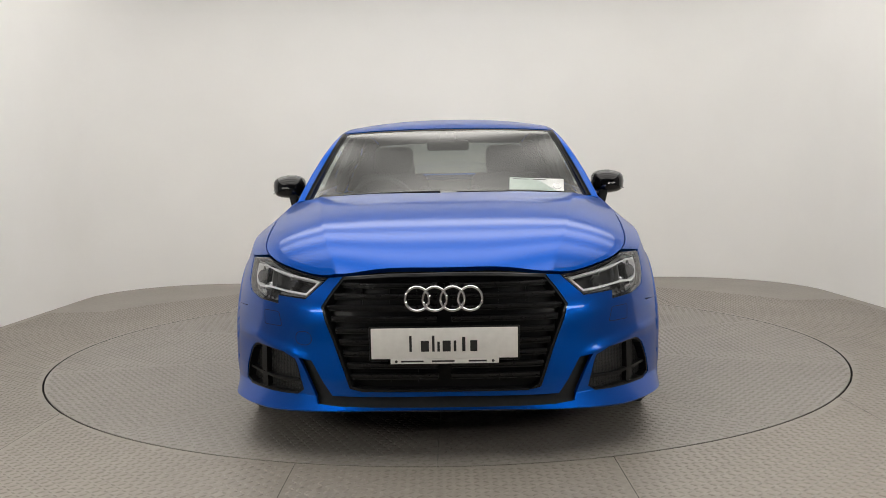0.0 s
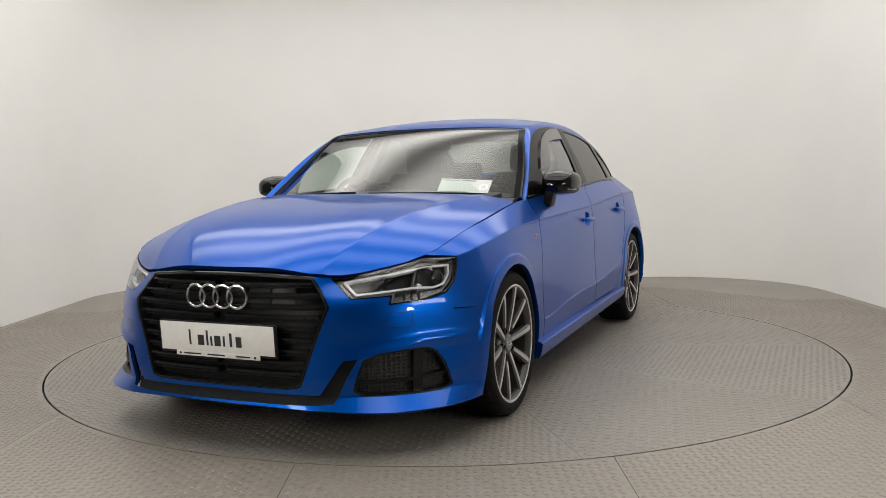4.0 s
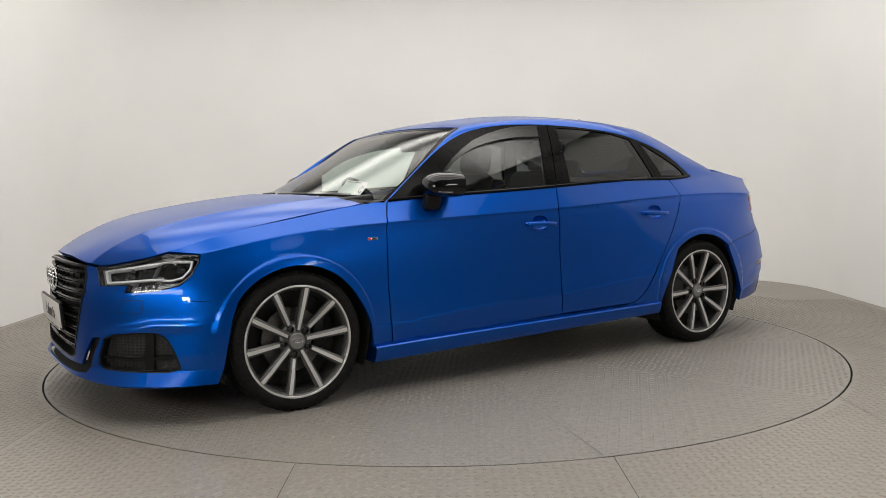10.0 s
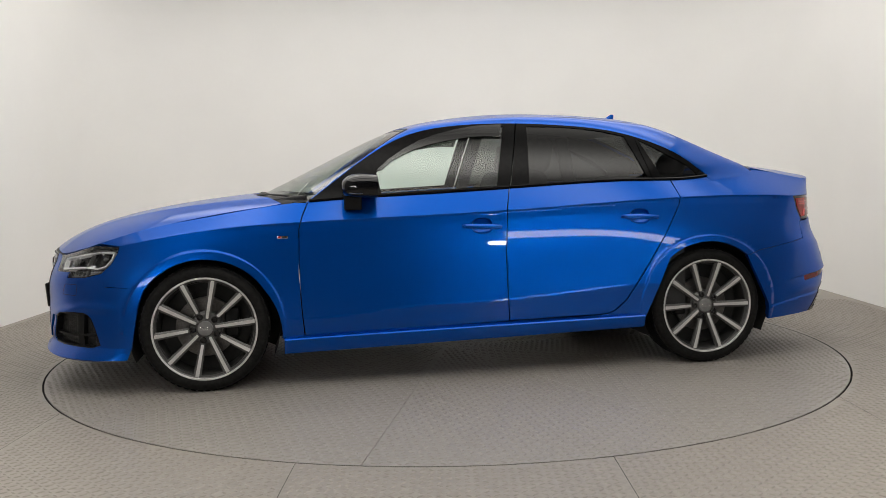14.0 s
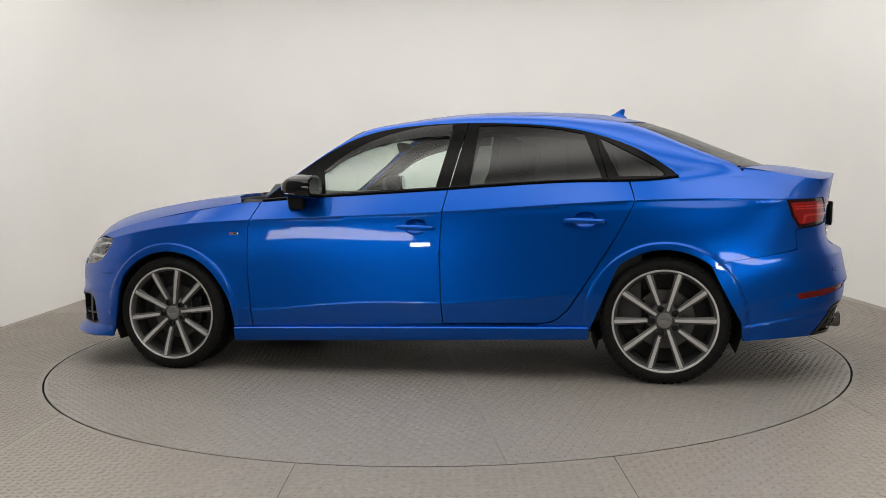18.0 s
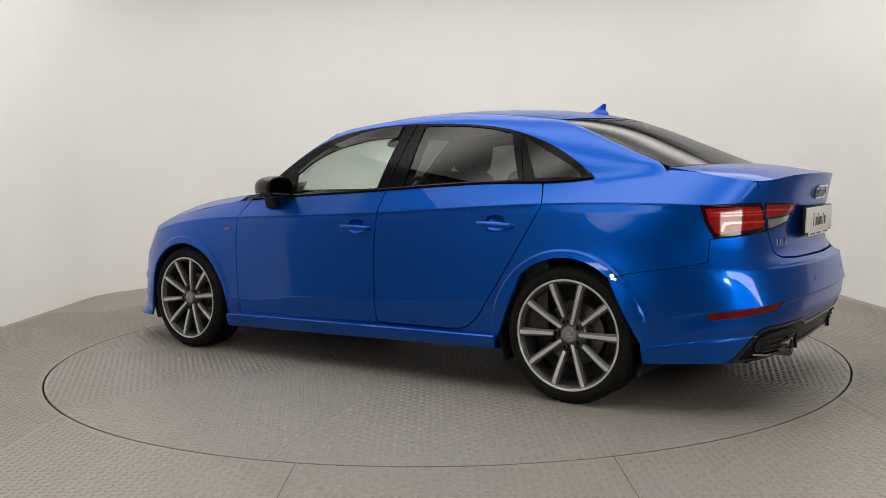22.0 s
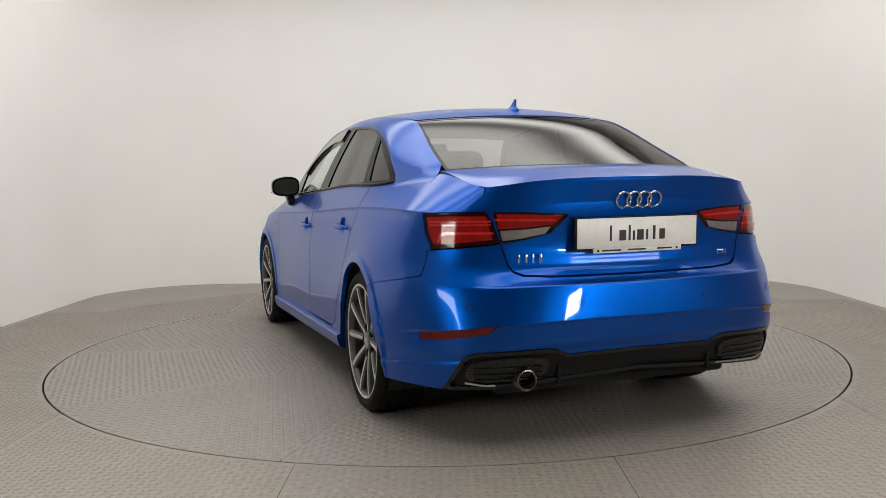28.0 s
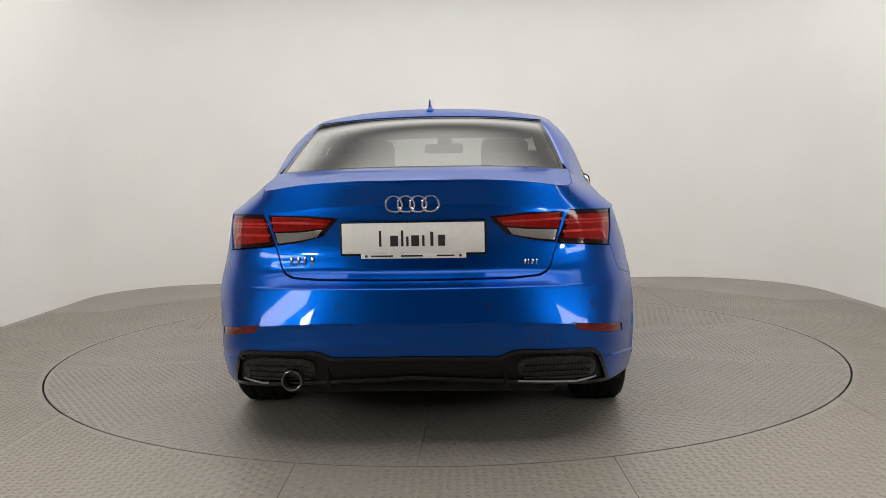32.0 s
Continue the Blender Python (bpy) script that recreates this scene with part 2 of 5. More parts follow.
def band(s, z):
    """The lower skin: s runs round the car (it is x along the flank), z is the height."""
    s, z = np.atleast_1d(np.asarray(s, float)), np.atleast_1d(np.asarray(z, float))
    side = np.where((s > 2.65) | (s < -2.65), -1.0, 1.0)
    s = np.where(s > 2.65, 5.3 - s, np.where(s < -2.65, -5.3 - s, s))
    rows = np.stack([f(s) for f in LINE_AT])                 # line, point, xyz
    zs = rows[..., 2]
    tangent = np.zeros_like(rows[..., :2])
    out = np.zeros((len(s), 3))
    n = len(rows)
    d = (rows[1:, :, :2] - rows[:-1, :, :2]) / (zs[1:] - zs[:-1])[..., None]
    done = np.zeros(len(s), bool)
    for i in range(n - 1):
        lo, hi = zs[i + 1], zs[i]
        here = ~done & ((z >= lo) | (i == n - 2))
        done |= here
        h = hi - lo
        w = ((z - lo) / h)[:, None]
        sharp = np.clip((-s - 1.9) / .15, 0, 1)[:, None] * (1 if i == 2 else 0)
        t_lo = d[i] if (i + 1) in BREAKS else (d[i] + d[i + 1]) / 2 * (1 - sharp) + d[i] * sharp
        sharp = np.clip((-s - 1.9) / .15, 0, 1)[:, None] * (1 if i == 3 else 0)
        t_hi = d[i] if i in BREAKS else (d[i] + d[i - 1]) / 2 * (1 - sharp) + d[i] * sharp
        w2 = np.clip(w, -.6, 1.6)
        p = ((2 * w2 ** 3 - 3 * w2 ** 2 + 1) * rows[i + 1, :, :2] + (w2 ** 3 - 2 * w2 ** 2 + w2) * h[:, None] * t_lo
             + (3 * w2 ** 2 - 2 * w2 ** 3) * rows[i, :, :2] + (w2 ** 3 - w2 ** 2) * h[:, None] * t_hi)
        out[here, :2] = p[here]
    out[:, 2] = z
    for xc in WHEELS_X:                                        # lips of the wheel arches
        r = np.hypot(out[:, 0] - xc, z - HUB_Z)
        f = np.clip((.391 - r) / .013, 0, 1)
        out[:, 1] += .007 * f * f * (3 - 2 * f) * (np.abs(s) < 1.78) * np.clip((z - .18) / .1, 0, 1)
    # an undercut below the shoulder crease, and a small ledge along the lower crease of the doors
    h = zs[1] - z
    cut = np.clip(h / .0035, 0, 1) * np.clip(1 - h / .042, 0, 1) * np.clip((1.25 - s) / .3, 0, 1) * np.clip((s + 1.86) / .12, 0, 1)
    h = zs[4] - z
    ledge = np.clip(h / .004, 0, 1) * np.clip((z - .25) / .05, 0, 1) * np.clip((.93 - s) / .06, 0, 1) * np.clip((s + .95) / .25, 0, 1)
    out[:, 1] += .0028 * ledge - .0045 * cut
    # a raised lip over the front side intakes
    lip = np.exp(-((z - .425 - .25 * np.clip(1.92 - s, -.3, 0)) / .020) ** 2) * np.clip((s - 1.72) / .14, 0, 1) * np.clip((2.17 - s) / .1, 0, 1)
    out[:, 0] += .008 * lip
    out[:, 1] += .006 * lip
    # the tail: a ledge below the lid, a step at the middle crease and one at the lower corner
    tail = s < -1.6
    if tail.any():
        def step(v):
            v = np.clip(v, 0, 1)
            return v * v * (3 - 2 * v)
        up = step((z - zs[3] - .001) / .0045) * step((zs[3] + .10 - z) / .06) * step((-s - 2.06) / .12)
        h = zs[4] - z
        mid = step(h / .0045) * (-1.1 + 2 * np.clip(h / .07, 0, 1)) * step((.115 - h) / .03) * step((-s - 1.75) / .12)
        low = step((zs[5] - z) / .0045) * step((-s - 1.64) / .06) * step((2.12 + s) / .08)
        d = (-.012 * up + .007 * mid + .006 * low) * tail
        turn = step((-s - 1.80) / .35)
        out[:, 0] -= d * turn
        out[:, 1] += d * (1 - turn)
    out[:, 1] *= side
    return out


def s_at(axis, value, z, lo, hi):
    """The s between lo and hi at which the skin at height z has that x (axis 0) or y (axis 1)."""
    for _ in range(22):
        mid = (lo + hi) / 2
        a, b = band([lo], [z])[0][axis] - value, band([mid], [z])[0][axis] - value
        lo, hi = (mid, hi) if a * b > 0 else (lo, mid)
    return (lo + hi) / 2


def on_side(*xz):
    return [(s_at(0, x, z, -1.95, 1.95), z) for x, z in xz]


def on_nose(*yz):
    return [(s_at(1, y, z, 2.65, 1.62) if y >= 0 else 5.3 - s_at(1, -y, z, 2.65, 1.62), z) for y, z in yz]


def on_tail(*yz):
    return [(s_at(1, y, z, -2.65, -1.64) if y >= 0 else -5.3 - s_at(1, -y, z, -2.65, -1.64), z) for y, z in yz]


# the top: a middle line and an edge line from the cowl over windscreen, roof and rear window to the boot
TOP_U = [0, .5, 1, 1.3, 1.6, 2.0, 2.4, 2.6, 3.1, 3.6]
TOP_MID = spline(TOP_U, [(1.03, 0, .962), (.67, 0, 1.138), (.30, 0, 1.306), (.08, 0, 1.357), (-.25, 0, 1.392), (-.75, 0, 1.386),
                         (-1.10, 0, 1.350), (-1.26, 0, 1.312), (-1.57, 0, 1.195), (-1.87, 0, 1.069)])
TOP_EDGE = spline(TOP_U, [(.754, .714, .935), (.51, .652, 1.115), (.264, .581, 1.289), (.06, .57, 1.325), (-.25, .560, 1.350), (-.72, .548, 1.343),
                          (-1.02, .535, 1.313), (-1.127, .53, 1.295), (-1.42, .565, 1.175), (-1.703, .59, 1.055)])


def top(q, u):
    """Windscreen (u 0 to 1), roof (1 to 2.6) and rear window (2.6 to 3.6); q from -1 to 1 across."""
    q, u = np.atleast_1d(np.asarray(q, float)), np.atleast_1d(np.asarray(u, float))
    m, e = TOP_MID(u), TOP_EDGE(u)
    a = np.abs(q)
    return np.stack([m[:, 0] + (e[:, 0] - m[:, 0]) * a ** 2, e[:, 1] * q, m[:, 2] + (e[:, 2] - m[:, 2]) * a ** 2.4], 1)


LEAN = .52


def belt(x):
    return LINE_AT[0](np.atleast_1d(np.asarray(x, float)))


def glass_side(x, z):
    """The leaning side of the cabin above the belt."""
    x, z = np.atleast_1d(np.asarray(x, float)), np.atleast_1d(np.asarray(z, float))
    b = belt(x)
    f = (z - b[:, 2]) / .36
    return np.stack([x, b[:, 1] - LEAN * (z - b[:, 2]) + .012 * 4 * f * (1 - f), z], 1)


FOOT = glass_side([-1.395], [1.004])[0]
RAIL = spline(TOP_U, [(.80, .918), (.56, 1.096), (.28, 1.252), (.06, 1.299), (-.25, 1.314), (-.70, 1.290), (-.98, 1.236), (-1.09, 1.198), (-1.265, 1.108), (-1.395, 1.004)])


def rail_foot(w):
    """The lower end of the rear pillar before it is bent to the flank: a straight edge."""
    return np.array([-1.703, .59, 1.055]) * (1 - w) + FOOT * w


def rail(w, u):
    """The rounded strip between the top's edge (w 0) and the window line (w 1)."""
    w, u = np.atleast_1d(np.asarray(w, float)), np.atleast_1d(np.asarray(u, float))
    xz = RAIL(u)
    e, t = TOP_EDGE(u), glass_side(xz[:, 0], xz[:, 1])
    d0 = (top(np.ones_like(u), u) - top(np.full_like(u, .94), u)) / .06
    d0 /= np.linalg.norm(d0, axis=1)[:, None]
    d1 = glass_side(xz[:, 0], xz[:, 1] - .01) - t
    d1 /= np.linalg.norm(d1, axis=1)[:, None]
    gap = np.linalg.norm(t - e, axis=1)[:, None]
    reach = .9 * gap * (.1 / np.maximum(gap, .1)) ** .85
    foot = belt(-1.703 + .308 * w)
    w = w[:, None]
    near = np.clip((u - 2.9) / .7, 0, 1)[:, None] ** 2 * (1 - (1 - np.minimum(1, w * 2)) ** 2)
    out = ((2 * w ** 3 - 3 * w ** 2 + 1) * e + (w ** 3 - 2 * w ** 2 + w) * reach * d0 + (3 * w ** 2 - 2 * w ** 3) * t + (w ** 3 - w ** 2) * reach * d1)
    # at the foot of the rear pillar the strip runs into the flank
    return out + near * (foot - rail_foot(w))


HOOD_MID = spline([.8, 1.10, 1.42, 1.74, 1.93, 2.06, 2.14, 2.2], [.976, .956, .921, .863, .806, .747, .697, .652])
HOOD_FALL = spline([.8, .95, 1.32, 1.6, 1.8, 1.93, 2.0, 2.06, 2.10, 2.14, 2.2], [-1.83, -1.71, -1.42, -1.15, -.82, -.27, .22, .76, 1.16, 1.55, 2.1])
HOOD_CREASE = spline([.9, 1.155, 1.548, 1.827, 1.973, 2.06, 2.2], [.63, .593, .53, .476, .435, .40, .36])


def hood_skin(x, y):
    x, y = np.atleast_1d(np.asarray(x, float)), np.atleast_1d(np.asarray(y, float))
    z = HOOD_MID(x) - np.exp(HOOD_FALL(x)) * np.abs(y) ** 4 + .008 * np.exp(-np.sqrt((np.abs(y) - HOOD_CREASE(x)) ** 2 + 4e-6) / .045)
    return np.stack([x, y, z], 1)


BOOT_MID = spline([-2.3, -2.215, -2.077, -1.98, -1.87, -1.6], [1.008, 1.017, 1.040, 1.057, 1.069, 1.10])
BOOT_EDGE = spline([-2.3, -2.15, -2.055, -1.86, -1.703, -1.6], [(.50, .975), (.56, .975), (.575, .988), (.602, 1.022), (.592, 1.055), (.58, 1.07)])


def boot_skin(x, y):
    x, y = np.atleast_1d(np.asarray(x, float)), np.atleast_1d(np.asarray(y, float))
    m, e = BOOT_MID(x), BOOT_EDGE(x)
    return np.stack([x, y, m - (m - e[:, 1]) * (np.abs(y) / e[:, 0]) ** 3], 1)


def pillar_foot(w, t):
    """The smooth joint of the rear pillar and the flank."""
    w, t = np.atleast_1d(np.asarray(w, float)), np.atleast_1d(np.asarray(t, float))
    n = len(w)
    s = -1.703 + .308 * w
    zt = LINE_AT[0](s)[:, 2]
    a, a0 = rail(w, np.full(n, 3.45)), rail(w, np.full(n, 3.43))
    b, b1 = band(s, zt - .035), band(s, zt - .040)
    far = np.linalg.norm(b - a, axis=1)[:, None]
    da, db = a - a0, b1 - b
    da, db = da / np.linalg.norm(da, axis=1)[:, None] * far, db / np.linalg.norm(db, axis=1)[:, None] * far
    t = t[:, None]
    return (2 * t ** 3 - 3 * t ** 2 + 1) * a + (t ** 3 - 2 * t ** 2 + t) * da + (3 * t ** 2 - 2 * t ** 3) * b + (t ** 3 - t ** 2) * db


# ---- mesh tools ----
def mesh_object(name, verts, faces, mat, parent=None, label="", smooth=False, normals=None):
    me = bpy.data.meshes.new(name)
    me.from_pydata([tuple(map(float, v)) for v in verts], [], [tuple(map(int, f)) for f in faces])
    me.materials.append(mat)
    if smooth:
        me.polygons.foreach_set("use_smooth", [True] * len(me.polygons))
    if normals is not None:
        me.normals_split_custom_set_from_vertices([tuple(map(float, n)) for n in normals])
    ob = new(name, me)
    if parent is not None:
        ob.parent = parent
    return tagged(ob, label)


def part(name, bm, mat, parent, label="", smooth=True, angle=35):
    """Links a bmesh as one mesh object under its thing."""
    bmesh.ops.recalc_face_normals(bm, faces=bm.faces)
    for f in bm.faces:
        f.smooth = smooth
    for e in bm.edges:
        if len(e.link_faces) == 2 and e.calc_face_angle(0) > radians(angle):
            e.smooth = False
    me = bpy.data.meshes.new(name)
    bm.to_mesh(me)
    bm.free()
    me.materials.append(mat)
    ob = new(name, me)
    if parent is not None:
        ob.parent = parent
    return tagged(ob, label)


def empty(name, parent=None, m=None, label=""):
    ob = new(name)
    ob.empty_display_size = .1
    if parent is not None:
        ob.parent = parent
    if m is not None:
        ob.matrix_basis = m
    return tagged(ob, label)


def rbox(size, m=None, r=.01, seg=2, bm=None):
    """A box with rounded edges, added to bm."""
    bm = bm or bmesh.new()
    made = bmesh.ops.create_cube(bm, size=1, matrix=(m or Matrix()) @ Matrix.Diagonal((*size, 1)))
    edges = list({e for v in made["verts"] for e in v.link_edges})
    if r:
        bmesh.ops.bevel(bm, geom=edges, offset=r, segments=seg, profile=.5, affect="EDGES", clamp_overlap=True)
    return bm


def lathe(profile, n=64, closed=False, bm=None, axis="y"):
    """Turns a profile of (radius, along) about the y axis."""
    bm = bm or bmesh.new()
    rings = []
    for r, a in profile:
        rings.append([bm.verts.new((r * math.cos(2 * math.pi * i / n), a, r * math.sin(2 * math.pi * i / n))) for i in range(n)])
    pairs = list(zip(rings[:-1], rings[1:])) + ([(rings[-1], rings[0])] if closed else [])
    for p, q in pairs:
        for i in range(n):
            j = (i + 1) % n
            bm.faces.new((p[i], p[j], q[j], q[i]))
    return bm


def tube(points, r, n=8, closed=False, bm=None):
    """A round bar along points."""
    bm = bm or bmesh.new()
    pts = [Vector(p) for p in points]
    rings = []
    for i, p in enumerate(pts):
        a = pts[(i - 1) % len(pts)] if closed or i else p
        b = pts[(i + 1) % len(pts)] if closed or i < len(pts) - 1 else p
        d = (b - a).normalized()
        u = d.cross(Vector((.13, .27, 1))).normalized()
        v = d.cross(u)
        rings.append([bm.verts.new(p + r * (math.cos(2 * math.pi * k / n) * u + math.sin(2 * math.pi * k / n) * v)) for k in range(n)])
    pairs = list(zip(rings[:-1], rings[1:])) + ([(rings[-1], rings[0])] if closed else [])
    for p, q in pairs:
        for k in range(n):
            bm.faces.new((p[k], p[(k + 1) % n], q[(k + 1) % n], q[k]))
    if not closed:
        bm.faces.new(rings[0]), bm.faces.new(rings[-1][::-1])
    return bm


def inside(px, py, loop):
    x, y = np.asarray(loop, float).T
    x2, y2 = np.roll(x, -1), np.roll(y, -1)
    hit = np.zeros(px.shape, bool)
    for a, b, c, d in zip(x, y, x2, y2):
        if b != d:
            hit ^= ((b > py) != (d > py)) & (px < (c - a) * (py - b) / (d - b) + a)
    return hit


def inset(loop, d):
    """The loop drawn in by d on all sides (out, if d is negative)."""
    p = np.asarray(loop, float)
    area = np.sum(p[:, 0] * np.roll(p[:, 1], -1) - np.roll(p[:, 0], -1) * p[:, 1])
    e = np.roll(p, -1, 0) - p
    e /= np.maximum(np.linalg.norm(e, axis=1), 1e-9)[:, None]
    n = np.stack([-e[:, 1], e[:, 0]], 1) * (1 if area > 0 else -1)
    n0 = np.roll(n, 1, 0)
    k = n + n0
    k /= np.maximum(np.sum(k * k, 1) / 2, .35)[:, None]
    return p + d * k


def smooth_loop(loop, rounds=1, keep=.25):
    """Corner cutting, to round a loop."""
    p = np.asarray(loop, float)
    for _ in range(rounds):
        q = np.roll(p, -1, 0)
        p = np.stack([p * (1 - keep) + q * keep, p * keep + q * (1 - keep)], 1).reshape(-1, 2)
    return p


def dense(loop, step):
    out = []
    p = np.asarray(loop, float)
    for a, b in zip(p, np.roll(p, -1, 0)):
        n = max(1, int(np.ceil(np.hypot(*((b - a) / step)))))
        out += [a + (b - a) * i / n for i in range(n)]
    return np.array(out)


def fill(loops, step, ridges=()):
    """Triangulates the inside of loops[0] less the other loops, with points at even steps; returns points and triangles."""
    from mathutils.geometry import delaunay_2d_cdt
    step = np.asarray(step, float)
    rims = [dense(l, step * .7) for l in loops]
    lo, hi = rims[0].min(0), rims[0].max(0)
    gx, gy = np.meshgrid(np.arange(lo[0], hi[0], step[0]), np.arange(lo[1], hi[1], step[1]), indexing="ij")
    gx, gy = gx.ravel(), gy.ravel()
    ok = inside(gx, gy, rims[0])
    for r in rims[1:]:
        ok &= ~inside(gx, gy, r)
    gx, gy = gx[ok], gy[ok]
    every = np.concatenate(rims)
    far = np.ones(len(gx), bool)
    for i in range(0, len(every), 200):
        d = ((gx[:, None] - every[None, i:i + 200, 0]) / step[0]) ** 2 + ((gy[:, None] - every[None, i:i + 200, 1]) / step[1]) ** 2
        far &= d.min(1) > .2
    pts = np.concatenate([every, np.stack([gx[far], gy[far]], 1)])
    edges, k = [], 0
    for r in rims:
        edges += [(k + i, k + (i + 1) % len(r)) for i in range(len(r))]
        k += len(r)
    for line in ridges:                            # rows of points along creases
        line = np.asarray(line, float)
        ok = inside(line[:, 0], line[:, 1], rims[0])
        for r in rims[1:]:
            ok &= ~inside(line[:, 0], line[:, 1], r)
        for i in np.where(ok)[0]:
            ok[i] = (((line[i] - every) / step) ** 2).sum(1).min() > .05
        k, at = len(pts), np.cumsum(ok) - 1
        pts = np.concatenate([pts, line[ok]])
        edges += [(k + at[i], k + at[i + 1]) for i in range(len(line) - 1) if ok[i] and ok[i + 1]]
    v, _, f, *_ = delaunay_2d_cdt([Vector(p / step) for p in pts], edges, [], 0, 1e-5)
    v = np.array([tuple(p) for p in v]) * step
    f = np.array([t for t in f if len(t) == 3])
    mid = v[f].mean(1)
    ok = inside(mid[:, 0], mid[:, 1], rims[0])
    for r in rims[1:]:
        ok &= ~inside(mid[:, 0], mid[:, 1], r)
    return v, f[ok]


def skin_normals(skin, v, out):
    a, b, e = v[:, 0], v[:, 1], 2e-3
    n = np.cross(skin(a + e, b) - skin(a - e, b), skin(a, b + e) - skin(a, b - e))
    n /= np.maximum(np.linalg.norm(n, axis=1), 1e-12)[:, None]
    return n * out


def panel(name, skin, loops, mat, parent, step=(.03, .022), depth=.012, lift=0.0, gap=0.0, label="", out=1, mirror=False, ridges=()):
    """A sheet cut from a skin along loops, with its edges folded in by depth. mirror: for the other side of the car."""
    loops = [inset(loops[0], gap)] + [inset(l, -gap) for l in loops[1:]]
    v, f = fill(loops, step, ridges)
    n = skin_normals(skin, v, out)
    p = skin(v[:, 0], v[:, 1]) + n * lift
    tri = p[f]
    turned = np.sum(np.cross(tri[:, 1] - tri[:, 0], tri[:, 2] - tri[:, 0]) * n[f].sum(1), 1) < 0
    f[turned] = f[turned][:, ::-1]
    verts, normals, faces = list(p), list(n), [tuple(t) for t in f]
    if depth:
        count = {}
        for t in faces:
            for a, b in ((t[0], t[1]), (t[1], t[2]), (t[2], t[0])):
                key = (min(a, b), max(a, b))
                count[key] = None if key in count else (a, b)
        for pair in [c for c in count.values() if c]:
            a, b = pair
            side = np.cross(p[b] - p[a], n[a])
            side /= max(np.linalg.norm(side), 1e-12)
            k = len(verts)
            verts += [p[a], p[b], p[b] - n[b] * depth, p[a] - n[a] * depth]
            normals += [side] * 4
            faces.append((k + 1, k, k + 3, k + 2))
    verts, normals = np.array(verts), np.array(normals)
    if mirror:
        verts, normals = verts * (1, -1, 1), normals * (1, -1, 1)
        faces = [t[::-1] for t in faces]
    return mesh_object(name, verts, faces, mat, parent, label, True, normals)


def both(name, *args, labels=("", ""), **more):
    return [panel(name, *args, label=labels[0], **more), panel(name, *args, label=labels[1], mirror=True, **more)]


def shifted(skin, d, out=1):
    """The skin moved along its normal by d."""
    def moved(a, b):
        v = np.stack([np.atleast_1d(np.asarray(a, float)), np.atleast_1d(np.asarray(b, float))], 1)
        return skin(v[:, 0], v[:, 1]) + skin_normals(skin, v, out) * d
    return moved


# ---- the studio ----
def room_outline(grow=0.0):
    """The rounded plan of the room, anticlockwise."""
    pts = []
    for cx, cy, r, a0 in ((2.03, 2.14, 1.25, 0), (-2.33, 2.47, .95, 90), (-2.28, -8.0, 1.0, 180), (2.28, -8.0, 1.0, 270)):
        for i in range(17):
            a = radians(a0 + 90 * i / 16)
            pts.append((cx + (r + grow) * math.cos(a), cy + (r + grow) * math.sin(a)))
    return pts


ROOM_H, HANG = 4.6, 3.45


def studio():
    """White walls round the turntable; the unseen filming end is grey, to keep reflections dim."""
    a, b = room_outline(), room_outline(.12)
    n = len(a)
    split = -.8

    def ring_wall(name, ids, extra, mat, label, low=-.05, high=ROOM_H):
        pts = [extra[0]] + [(a[i], b[i]) for i in ids] + [extra[1]]
        m = len(pts)
        rims = [[(*p[0], low) for p in pts], [(*p[0], high) for p in pts], [(*p[1], high) for p in pts], [(*p[1], low) for p in pts]]
        verts, faces = [], []
        for k in range(4):                         # each side has corners of its own, so that its shading stays upright
            c = len(verts)
            verts += rims[k] + rims[(k + 1) % 4]
            faces += [(c + i + 1, c + i, c + m + i, c + m + i + 1) for i in range(m - 1)]
        for i in (0, m - 1):
            c = len(verts)
            verts += [r[i] for r in rims]
            faces.append((c, c + 1, c + 2, c + 3) if i == 0 else (c, c + 3, c + 2, c + 1))
        wall = mesh_object(name, verts, faces, mat)
        for poly in wall.data.polygons[:]:
            poly.use_smooth = abs(poly.normal.z) < .5
        tagged(wall, label, "wall", kind="structure")
    right, left = ((3.28, split), (3.40, split)), ((-3.28, split), (-3.40, split))
    ring_wall("wall_back", range(0, 34), (right, left), WALL, "seamless off-white painted studio wall with rounded corners")
    ends = (((-3.28, split - .002), (-3.40, split - .002)), ((3.28, split - .002), (3.40, split - .002)))
    ring_wall("wall_front", range(34, 68), ends, END_WALL, "unseen mid grey wall that keeps reflections of the filming end dim")
    # unseen ceiling, added dark so that it throws little light back
    bm = rbox((7.0, 12.9, .1), pose(0, -2.85, ROOM_H + .05), 0)
    tagged(part("ceiling", bm, CEIL, None, smooth=False), "unseen ceiling above the hung lights, dark to keep reflections dim", "ceiling", kind="structure")


MID_X = -.0145       # the turntable's middle


